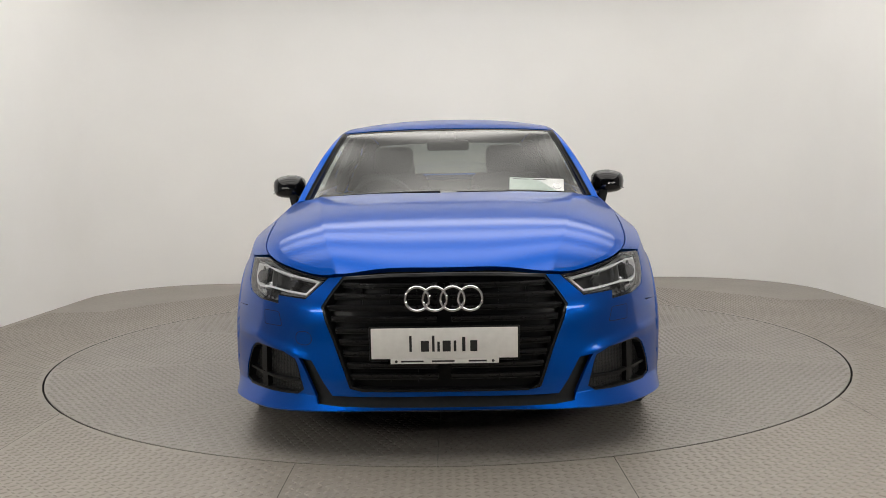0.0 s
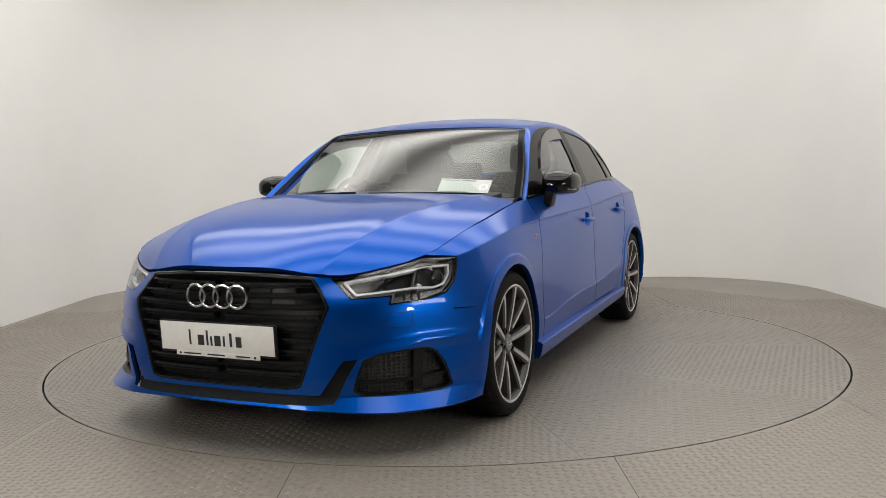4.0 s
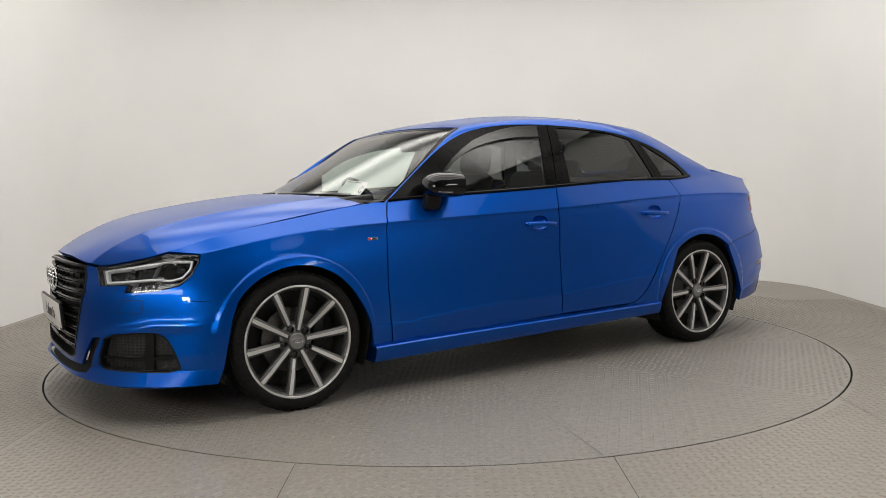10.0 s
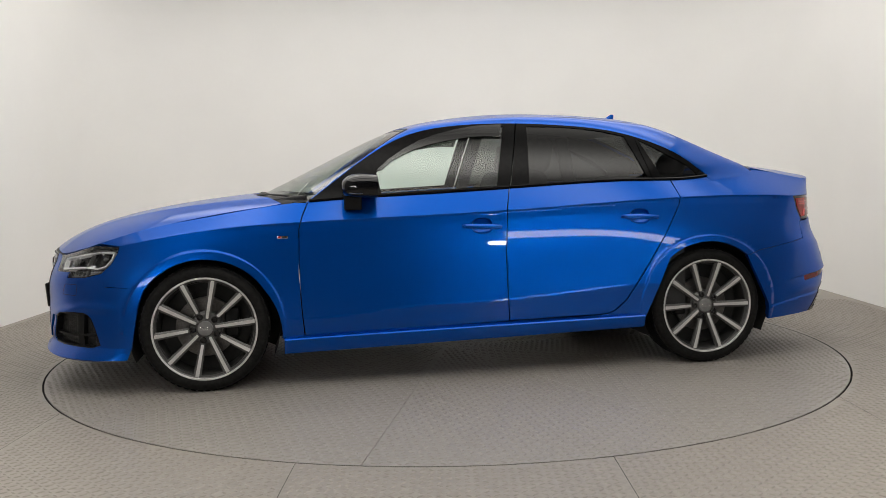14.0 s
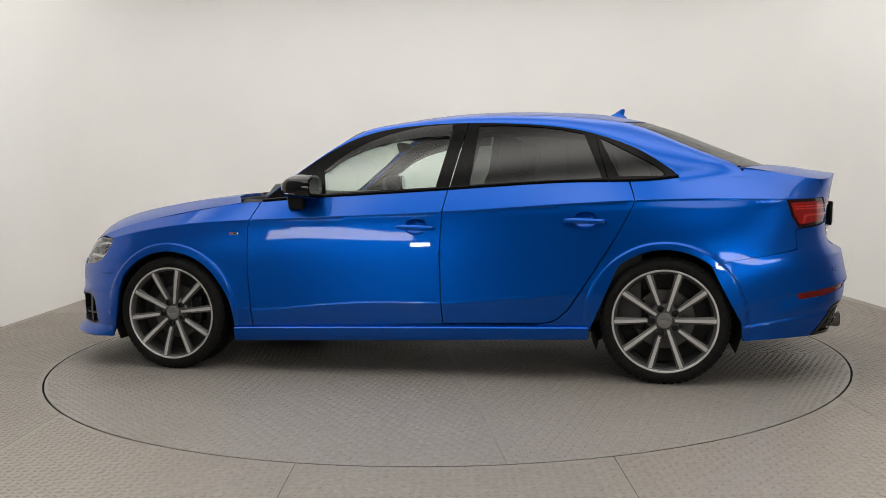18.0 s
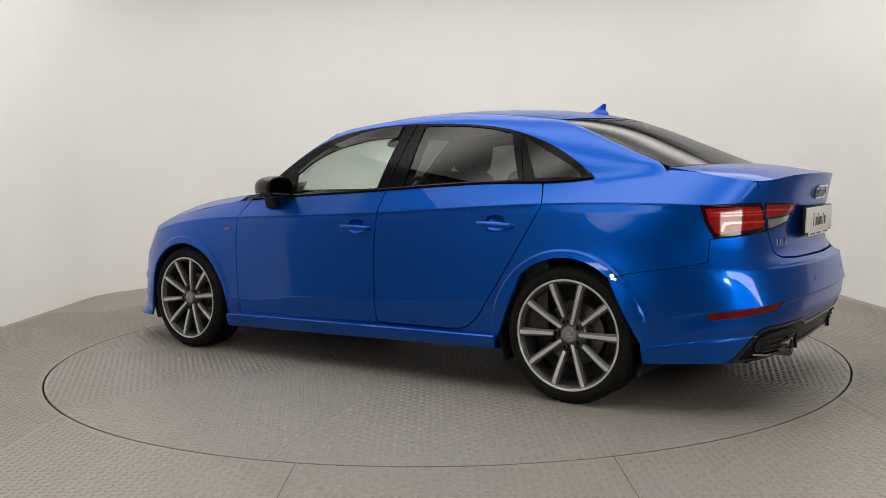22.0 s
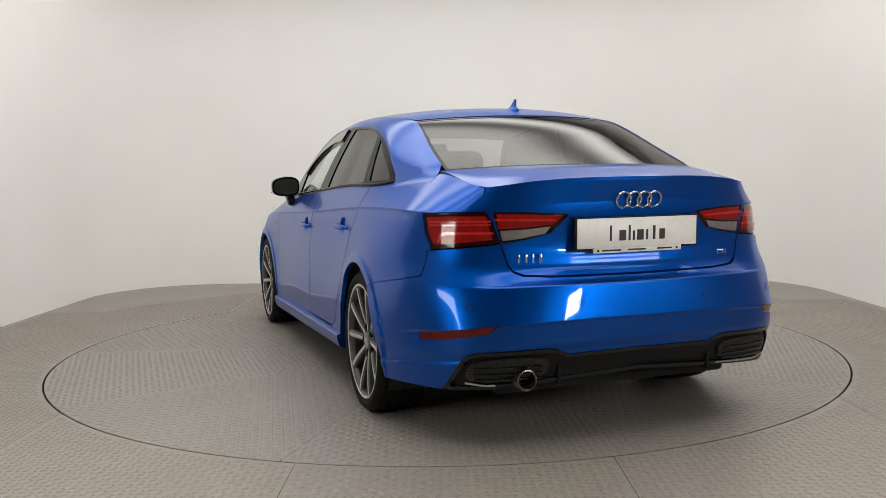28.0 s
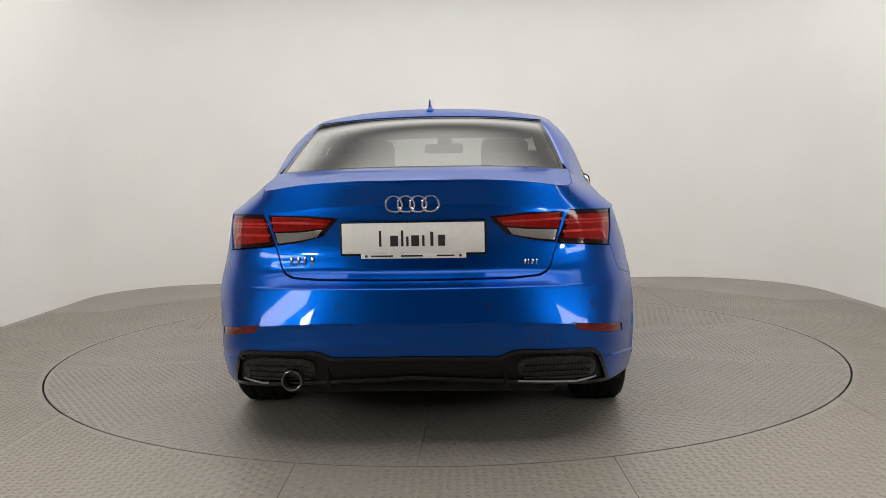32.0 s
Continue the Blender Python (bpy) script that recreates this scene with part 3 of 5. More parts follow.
def floor_and_table():
    # fixed plates round the pit
    floor = empty("floor")
    tagged(floor, "warm grey steel chequer plate floor with thin joints", "floor", kind="structure")
    r_hole = 2.2735
    xs = [x - MID_X for x in (-3.45, -1.755, -.565, .595, 1.775, 3.45)]
    for x0, x1 in zip(xs[:-1], xs[1:]):
        for y0, y1 in ((-9.2, 0), (0, 3.5)):
            box = [(x0, y0), (x1, y0), (x1, y1), (x0, y1)]
            v, f = fill([inset(box, .0012)], (.08, .08))
            keep = [t for t in f if np.hypot(*v[t].mean(0)) > r_hole + .06]
            # the cells at the rim are cut to the circle
            move = np.hypot(v[:, 0], v[:, 1])
            near = np.zeros(len(v), bool)
            count = {}
            for t in keep:
                for a, b in ((t[0], t[1]), (t[1], t[2]), (t[2], t[0])):
                    key = (min(a, b), max(a, b))
                    count[key] = count.get(key, 0) + 1
            for (a, b), c in count.items():
                if c == 1:
                    near[a] |= move[a] < r_hole + .16
                    near[b] |= move[b] < r_hole + .16
            for i in np.where(near)[0]:
                on_joint = abs(v[i, 0] - x0) < .01 or abs(v[i, 0] - x1) < .01
                if on_joint and abs(v[i, 0]) < r_hole:
                    v[i, 1] = math.copysign(math.sqrt(r_hole ** 2 - v[i, 0] ** 2), v[i, 1])
                else:
                    v[i] *= r_hole / move[i]
            mesh_object("plate", np.c_[v + (MID_X, 0), np.zeros(len(v))], [tuple(t) if np.cross(v[t[1]] - v[t[0]], v[t[2]] - v[t[0]]) > 0 else tuple(t[::-1]) for t in keep], FLOOR, floor)
    mesh_object("pit", [(-3.5, -9.3, -.03), (3.5, -9.3, -.03), (3.5, 3.6, -.03), (-3.5, 3.6, -.03)], [(0, 1, 2, 3)], GAP, floor)
    # the turning disc: ten wedges
    table = empty("turntable")
    tagged(table, "round steel chequer plate turntable in ten wedge plates", "turntable")
    R = 2.2645
    for k in range(10):
        a0 = 36 * k
        n = 24
        d = .0012
        loop = []
        for i in range(n + 1):
            a = radians(a0 + 36 * i / n)
            loop.append((R * math.cos(a), R * math.sin(a)))
        top_ = inset([(0, 0)] + loop, d)
        m = len(top_)
        verts = [(*p, 0) for p in top_] + [(*p, -.02) for p in top_]
        faces = [tuple(range(m)), tuple(range(m, 2 * m))[::-1]] + [(i, m + i, m + (i + 1) % m, (i + 1) % m) for i in range(m)]
        mesh_object("wedge_plate", verts, faces, TABLE, table)
    rim = lathe([(R + .002, -.002), (R + .002, -.028), (R - .03, -.028)], 160)
    ob = part("edge_band", rim, GAP, table, "dark steel edge band")
    ob.matrix_basis = Matrix.Rotation(radians(90), 4, "X")
    return table


def studs(name, spots, parent, mat):
    """Raised tear-shaped studs of the chequer plate, all in one mesh. spots: x, y, angle."""
    ring = [(-.0165, 0, 0), (-.007, -.0045, 0), (.007, -.0045, 0), (.0165, 0, 0), (.007, .0045, 0), (-.007, .0045, 0), (-.009, 0, .0031), (.009, 0, .0031)]
    tris = [(0, 1, 6), (1, 2, 7), (1, 7, 6), (2, 3, 7), (3, 4, 7), (4, 5, 6), (4, 6, 7), (5, 0, 6)]
    base, f = np.array(ring), np.array(tris)
    x, y, a = np.asarray(spots).T
    c, s = np.cos(a)[:, None], np.sin(a)[:, None]
    v = np.empty((len(x), 8, 3))
    v[..., 0] = x[:, None] + base[None, :, 0] * c - base[None, :, 1] * s
    v[..., 1] = y[:, None] + base[None, :, 0] * s + base[None, :, 1] * c
    v[..., 2] = base[None, :, 2] + .0001
    faces = (f[None] + 8 * np.arange(len(x))[:, None, None]).reshape(-1, 3)
    v = v.reshape(-1, 3)
    me = bpy.data.meshes.new(name)
    me.vertices.add(len(v))
    me.vertices.foreach_set("co", v.ravel())
    me.loops.add(faces.size)
    me.loops.foreach_set("vertex_index", faces.ravel().astype(np.int32))
    me.polygons.add(len(faces))
    me.polygons.foreach_set("loop_start", np.arange(0, faces.size, 3, dtype=np.int32))
    me.update(calc_edges=True)
    me.validate()
    me.polygons.foreach_set("use_smooth", [True] * len(me.polygons))
    me.materials.append(mat)
    ob = new(name, me)
    ob.parent = parent
    return tagged(ob, "raised tread studs of the steel plate", kind="stuff")


PITCH = .031


def stud_grid(x0, x1, y0, y1):
    gx, gy = np.meshgrid(np.arange(x0, x1, PITCH), np.arange(y0, y1, PITCH), indexing="ij")
    i, j = np.meshgrid(np.arange(gx.shape[0]), np.arange(gx.shape[1]), indexing="ij")
    ang = np.where((i + j) % 2 == 0, radians(45), radians(-45))
    return np.stack([gx.ravel(), gy.ravel(), ang.ravel()], 1)


def tread(table):
    g = stud_grid(-3.2, 3.2, -4.6, 3.3)
    r = np.hypot(g[:, 0] - MID_X, g[:, 1])
    g = g[(r > 2.30) & ((g[:, 1] < 1.6) | (r < 3.2)) & (np.abs(g[:, 0]) < 3.22)]
    for x in (-1.755, -.565, .595, 1.775):
        g = g[np.abs(g[:, 0] - x) > .014]
    corner = (np.hypot(g[:, 0] - 2.03, g[:, 1] - 2.14) < 1.22) | (g[:, 0] < 2.03) | (g[:, 1] < 2.14)
    studs("tread_studs", g[corner], scene.objects["floor"], FLOOR)
    spots = []
    base = stud_grid(0, 2.3, -.75, .75)
    ang = np.degrees(np.arctan2(base[:, 1], base[:, 0]))
    rr = np.hypot(base[:, 0], base[:, 1])
    ok = (rr < 2.25) & (np.abs(ang) < 18) & (base[:, 0] * math.sin(radians(18)) - np.abs(base[:, 1]) * math.cos(radians(18)) > .014)
    base = base[ok]
    for k in range(10):
        a = radians(36 * k + 18)
        x = base[:, 0] * math.cos(a) - base[:, 1] * math.sin(a)
        y = base[:, 0] * math.sin(a) + base[:, 1] * math.cos(a)
        spots.append(np.stack([x, y, base[:, 2] + a], 1))
    studs("tread_studs", np.concatenate(spots), table, TABLE)


def ceiling_lights():
    """Rows of fabric diffusers that fill the ceiling, and lamps on the wall behind the camera."""
    for i in range(5):
        y = 1.95 - ROW * i
        lamp = empty("ceiling_light", m=pose(0, y, HANG))
        tagged(lamp, "wide fabric light hung on wires below the ceiling", "ceiling light", "ceiling lights")
        w = 6.3
        part("frame", rbox((w, ROW - .008, .05), pose(0, 0, -.026), .004), LAMP_FRAME, lamp)
        part("diffuser", rbox((w - .01, ROW - .006, .012), pose(0, 0, -.058), .003), DIFFUSER, lamp, "glowing white fabric diffuser")
        for sx in (-2.3, 2.3):
            part("wire", tube([(sx, 0, 0), (sx, 0, ROOM_H - HANG)], .003, 6), SATIN_BLACK, lamp)
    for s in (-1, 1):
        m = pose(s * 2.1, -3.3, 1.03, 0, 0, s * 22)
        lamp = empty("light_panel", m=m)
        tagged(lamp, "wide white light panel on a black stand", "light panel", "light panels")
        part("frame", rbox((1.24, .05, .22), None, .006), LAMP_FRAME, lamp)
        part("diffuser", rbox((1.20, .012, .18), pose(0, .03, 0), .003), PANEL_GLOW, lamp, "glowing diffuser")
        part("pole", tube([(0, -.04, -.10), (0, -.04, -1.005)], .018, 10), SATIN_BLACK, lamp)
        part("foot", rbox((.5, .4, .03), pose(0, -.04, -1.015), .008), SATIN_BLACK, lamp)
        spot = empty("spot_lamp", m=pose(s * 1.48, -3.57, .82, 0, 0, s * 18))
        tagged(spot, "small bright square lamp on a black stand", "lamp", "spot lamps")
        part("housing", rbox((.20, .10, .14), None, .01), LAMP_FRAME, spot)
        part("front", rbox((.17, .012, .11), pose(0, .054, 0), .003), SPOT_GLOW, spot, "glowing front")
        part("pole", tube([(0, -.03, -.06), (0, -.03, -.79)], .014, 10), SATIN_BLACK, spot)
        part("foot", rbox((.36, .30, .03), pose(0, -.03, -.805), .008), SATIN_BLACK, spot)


# ---- the car ----
def mirror_nose(left):
    """A loop from its left half, which runs from the middle outwards or back."""
    return list(left) + [(5.3 - s, z) for s, z in left[::-1]]


def mirror_tail(left):
    return list(left) + [(-5.3 - s, z) for s, z in left[::-1]]


def top_line(s0, s1, n, drop=0.0):
    s = np.linspace(s0, s1, n)
    return [(float(a), float(b) - drop) for a, b in zip(s, LINE_AT[0](s)[:, 2])]


def arc(xc, a0, a1, n, r=.344, grow=0.0):
    """Part of a wheel arch, by degrees from the front; it widens towards its lower ends."""
    out = []
    for i in range(n):
        a = a0 + (a1 - a0) * i / (n - 1)
        rr = r + grow * max(0, abs(a - 90) - 60) / 40
        out.append((xc + rr * math.cos(radians(a)), HUB_Z + rr * math.sin(radians(a))))
    return out


LAMP_LOOP = [(2.212, .664), (2.132, .587), (2.004, .592), (2.008, .562), (1.895, .569), (1.812, .590), (1.764, .632), (1.733, .690), (1.730, .719), *[(s, float(LINE_AT[0](np.array([s]))[0][2]) - .006) for s in (1.87, 1.93, 2.0, 2.07, 2.14)]]
GRILLE_HALF = [*on_nose((0, .686)), *on_nose((.20, .683)), (2.275, .670), *on_nose((.405, .625)), *on_nose((.447, .563)), *on_nose((.345, .270)), *on_nose((.30, .259)), *on_nose((0, .258))]
INTAKE = [(2.094, .386), (2.114, .31), (2.132, .236), (2.00, .228), (1.832, .228), (1.848, .29), (1.866, .345), (1.888, .386), (1.93, .402)]
SLOT_HALF = [(2.65, .243), (2.24, .241), (2.205, .29), (2.160, .366), (2.112, .372), (2.150, .29), (2.185, .212), (2.26, .206), (2.65, .205)]
TAIL_OUT = [(-1.856, .893), (-1.98, .897), (-2.099, .896), (-2.137, .780), (-2.02, .768), (-1.902, .757), (-1.874, .812)]
TAIL_IN = [(-2.105, .896), (-2.24, .893), (-2.385, .882), (-2.315, .812), (-2.22, .788), (-2.143, .778)]
REFLECTOR = [(-1.866, .446), (-2.0, .473), (-2.137, .492), (-2.112, .459), (-1.98, .434), (-1.872, .418)]
BOOT_SIDE = [(-2.034, .984), (-2.105, .870), (-2.145, .77), (-2.172, .700), (-2.190, .678), (-2.22, .665), (-2.315, .659), (-2.65, .657)]
DIFF_TOP = [(-1.945, .236), (-1.969, .268), (-2.024, .358), (-2.045, .380), (-2.075, .391), (-2.30, .398), (-2.33, .392), (-2.37, .372), (-2.65, .378)]


def creases(*which):
    """Rows of points along lines of the skin, with a close row on each side, so that the crease stays clean."""
    s = np.arange(-3.7, 3.7, .02)
    s2 = np.where(s > 2.65, 5.3 - s, np.where(s < -2.65, -5.3 - s, s))
    rows = []
    for i in which:
        z = LINE_AT[i](s2)[:, 2]
        rows += [np.stack([s, z + d], 1) for d in ((-.042, -.0035, 0, .0045) if i == 1 else (-.0045, 0, .0045))]
    for xc in WHEELS_X:
        for r in (.378, .3845, .391):
            a = np.linspace(radians(-15), radians(195), 60)
            rows.append(np.stack([xc + r * np.cos(a), HUB_Z + r * np.sin(a)], 1))
    return rows


def car_shell(car):
    b, k = band, dict(out=-1, ridges=creases(1, 3, 4, 5))
    # bonnet
    edge = [(2.134, 0)]
    for s in np.linspace(2.6, 1.0, 42):
        p = LINE_AT[0](np.array([s]))[0]
        edge.append((float(p[0]) + (.004 if s > 1.9 else 0), float(p[1]) - .0015))
    rear = [(.93, .752), (.955, .70), (1.01, .60), (1.06, .45), (1.09, .25), (1.10, 0)]
    half = edge[1:] + rear[:-1]
    loop = [edge[0]] + half + [rear[-1]] + [(x, -y) for x, y in half[::-1]]
    xs = np.linspace(1.08, 2.12, 60)
    ridge = [np.stack([xs, g * (HOOD_CREASE(xs) + d)], 1) for g in (1, -1) for d in (-.008, 0, .008)]
    panel("bonnet", hood_skin, [loop], PAINT, car, (.03, .02), .02, gap=.0024, ridges=ridge)
    # wings
    wing = [(.942, .243), *arc(1.318, 184, 37, 26, .343, .035), (1.80, .531), (1.814, .588), (1.766, .632), (1.735, .690), (1.728, .722), *top_line(1.85, .86, 30, .001), (.808, .912), (.835, .85), (.853, .79), (.858, .65), (.857, .52), (.848, .36), (.838, .243)]
    both("front_wing", b, [wing], PAINT, car, (.025, .018), .02, **k)
    # front bumper
    lower_lamp = LAMP_LOOP[:6]
    half = [(2.65, .197), (2.42, .196), (2.2, .189), (2.0, .178), (1.83, .177), (1.684, .176), (1.655, .31), (1.626, .437), (1.592, .52), (1.80, .527), *lower_lamp[::-1], (2.275, .669)]
    gr = GRILLE_HALF[3:]
    loop = half + gr[:-1]
    loop = loop + [(5.3 - s, z) for s, z in loop[::-1][:-1]]
    slot = SLOT_HALF + [(5.3 - s, z) for s, z in SLOT_HALF[1:-1][::-1]]
    intake_r = [(5.3 - s, z) for s, z in INTAKE]
    panel("front_bumper", b, [loop, smooth_loop(INTAKE), smooth_loop(intake_r), slot], PAINT, car, (.022, .014), .013, **k)
    # doors
    front_edge = [(.800, .913), (.829, .85), (.848, .79), (.853, .65), (.852, .52), (.843, .36), (.832, .253)]
    belt_f = [(x, z) for x, z in top_line(.800, -.236, 24, .004)]
    mid_f = [(-.211, .282), (-.204, .40), (-.198, .632), (-.212, .86)]
    front = front_edge + mid_f + belt_f[::-1]
    mid_r = [(-.242, .97), (-.218, .86), (-.204, .632), (-.210, .40), (-.217, .284)]
    rear_edge = [(-.70, .294), (-.755, .299), (-.79, .314), (-.85, .365), (-.96, .53), (-1.065, .696), (-1.13, .81), (-1.163, .87), (-1.172, .90), (-1.163, .94)]
    rear = mid_r + rear_edge + [(x, z) for x, z in top_line(-1.145, -.242, 20, .004)]
    doors = []
    for mirror in (False, True):
        for nm, lp, hx, hz in (("front_door", front, -.077, .775), ("rear_door", rear, -.938, .803)):
            d = panel(nm, b, [lp, cup_loop(hx, hz)], PAINT, car, (.03, .016), .016, mirror=mirror, **k)
            door_handle(d, hx, hz, mirror)
            doors.append(d)
    # rear wings
    seam = [(-1.886, .752), (-1.880, .66), (-1.80, .641), (-1.62, .608), (-1.54, .582)]
    q = [(-.955, .262), (-.80, .262), (-.70, .288), (-.759, .294), (-.795, .309), (-.855, .361), (-.965, .527), (-1.07, .694), (-1.135, .808), (-1.168, .87), (-1.177, .90), (-1.168, .94), (-1.152, .998),
         *[(s, z - .029 * min(1, max(0, (-1.40 - s) / .02), max(0, (s + 1.70) / .02))) for s, z in top_line(-1.17, -2.0, 60)], (-2.028, .983), (-2.098, .899), *TAIL_OUT[1:2], TAIL_OUT[0], TAIL_OUT[-1], TAIL_OUT[-2], *seam]
    # the arch runs from the seam behind the wheel over the top to the sill
    over = arc(-1.318, 130, -10, 30, .352, .012)
    over = [(-1.318 - (x + 1.318), z) for x, z in over[::-1]]
    over = over[::-1] if over[0][0] > over[-1][0] else over
    q = q + [p for p in over if p[1] > .255 or p[0] > -1.3]
    both("rear_wing", b, [q], PAINT, car, (.025, .018), .02, **k)
    # rear bumper
    half = [(-2.65, .650), (-2.315, .652), (-2.215, .658), (-2.186, .672), (-2.166, .70), (-2.139, .775), (-2.02, .763), (-1.905, .752), (-1.889, .75), (-1.883, .657), (-1.80, .638), (-1.62, .605), (-1.542, .579),
            (-1.60, .515), (-1.640, .43), (-1.664, .32), (-1.672, .225), *DIFF_TOP]
    loop = half + [(-5.3 - s, z) for s, z in half[1:-1][::-1]]
    refl_r = [(-5.3 - s, z) for s, z in REFLECTOR]
    panel("rear_bumper", b, [loop, REFLECTOR, refl_r], PAINT, car, (.022, .014), .03, **k)
    # boot lid: its face and its top
    half = BOOT_SIDE
    rim = top_line(-2.034, -2.65, 20)
    loop = rim + [(-5.3 - s, z) for s, z in rim[::-1][1:]] + [(-5.3 - s, z) for s, z in half[1:]] + half[::-1][1:-1]
    inner_r = [(-5.3 - s, z) for s, z in TAIL_IN]
    face = panel("boot_lid", b, [loop, inset(TAIL_IN, .001), inset(inner_r, .001)], PAINT, car, (.022, .014), .02, gap=.0, **k)
    edge = []
    for s in np.linspace(-2.65, -1.70, 44):
        p = LINE_AT[0](np.array([s]))[0]
        edge.append((float(p[0]), float(p[1])))
    glass_edge = [tuple(p[:2]) for p in top(np.linspace(1, 0, 14), np.full(14, 3.62))]
    half = [(x, y - (.003 if x > -2.05 else 0)) for x, y in edge] + [(float(x) - .006, float(y) - .003) for x, y in glass_edge]
    loop = half + [(x, -y) for x, y in half[::-1][1:-1]]
    panel("lid_top", boot_skin, [loop], PAINT, face, (.03, .02), .012, gap=0)
    # roof and rails
    roof = [(1 - 2 * i / 20, 1.01) for i in range(21)] + [(-1 + 2 * i / 20, 2.59) for i in range(21)]
    panel("roof", top, [roof], PAINT, car, (.06, .05), .01, gap=.002)
    both("roof_rail", rail, [[(0, -.04), (1, -.04), (1, 3.5), (0, 3.5)]], PAINT, car, (.12, .04), .02, gap=0)
    both("pillar_foot", pillar_foot, [[(0, 0), (1, 0), (1, 1), (0, 1)]], PAINT, car, (.07, .1), 0, .0005, 0)
    for mirror in (False, True):
        panel("roof_seam", rail, [[(-.02, 1.0), (.035, 1.0), (.035, 2.6), (-.02, 2.6)]], TRIM_BLACK, car, (.05, .05), 0, .0012, 0, mirror=mirror)
        panel("pillar_trim", rail, [[(-.03, -.03), (.36, -.03), (.32, .5), (.24, 1.0), (-.03, 1.0)]], TRIM_BLACK, car, (.05, .05), .002, .003, 0, "black windscreen pillar trim", mirror=mirror)
    return doors


def door_handle(door, x, z, mirror):
    """A bar handle over its shallow cup."""
    s = -1 if mirror else 1
    y = float(band([x], [z])[0][1])
    lean = float(band([x], [z + .03])[0][1] - band([x], [z - .03])[0][1]) / .06

    def at(dx, dz, dy):
        return Vector((x + dx, s * (y + dy + lean * dz), z + dz))
    bm = bmesh.new()
    n, rings = 22, []
    for i in range(n + 1):
        w = -1 + 2 * i / n
        half_h = .0135 * (1 - .35 * abs(w) ** 3) * (1 - max(0, abs(w) - .92) * 6)
        proud = .034 - .012 * abs(w) ** 3 - max(0, abs(w) - .9) * .12
        ring = []
        for j in range(10):
            a = 2 * math.pi * j / 10
            ring.append(bm.verts.new(at(w * .104, half_h * math.sin(a) + .004 * w, proud - .009 + .009 * math.cos(a))))
        rings.append(ring)
    for p, q in zip(rings[:-1], rings[1:]):
        for j in range(10):
            bm.faces.new((p[j], p[(j + 1) % 10], q[(j + 1) % 10], q[j]))
    bm.faces.new(rings[0]), bm.faces.new(rings[-1][::-1])
    for e in (-1, 1):
        rbox((.02, .03, .016), Matrix.Translation(at(e * .088, .003 * e, .010)), .004, 2, bm)
    part("handle", bm, PAINT, door)
    # the cup: a dish set into the door
    bm = bmesh.new()
    prev = None
    for r, dep in ((1.0, 0), (.96, -.007), (.86, -.016), (.6, -.022), (.25, -.024)):
        ring = []
        for px, pz in cup_loop(0, 0):
            p0 = band([x + px * r], [z + pz * r])[0]
            ring.append(bm.verts.new((p0[0], s * (p0[1] + dep), p0[2])))
        if prev:
            for j in range(len(ring)):
                i = (j + 1) % len(ring)
                bm.faces.new((prev[j], prev[i], ring[i], ring[j]))
        prev = ring
    bm.faces.new(prev)
    part("handle_cup", bm, PAINT, door)


def cup_loop(x, z):
    out = []
    for j in range(28):
        c, d = math.cos(2 * math.pi * j / 28), math.sin(2 * math.pi * j / 28)
        out.append((x + .054 * math.copysign(abs(c) ** .8, c), z + .041 * math.copysign(abs(d) ** .75, d) + .003))
    return out


FRONT_GLASS = [(.43, .953), (-.172, .980), (-.248, 1.298), (-.095, 1.291), (.03, 1.270), (.121, 1.246), (.22, 1.212), (.304, 1.168), (.38, 1.12), (.452, 1.06)]
REAR_GLASS_LOOP = [(-.349, .988), (-.379, 1.297), (-.50, 1.295), (-.621, 1.288), (-.72, 1.277), (-.807, 1.264), (-.925, 1.237), (-1.018, 1.012)]
QUARTER_GLASS = [(-1.100, 1.018), (-1.000, 1.218), (-1.08, 1.176), (-1.16, 1.132), (-1.225, 1.098), (-1.275, 1.068), (-1.315, 1.036), (-1.325, 1.018)]


def rail_line(u0, u1, n):
    return [tuple(map(float, p)) for p in RAIL(np.linspace(u0, u1, n))]


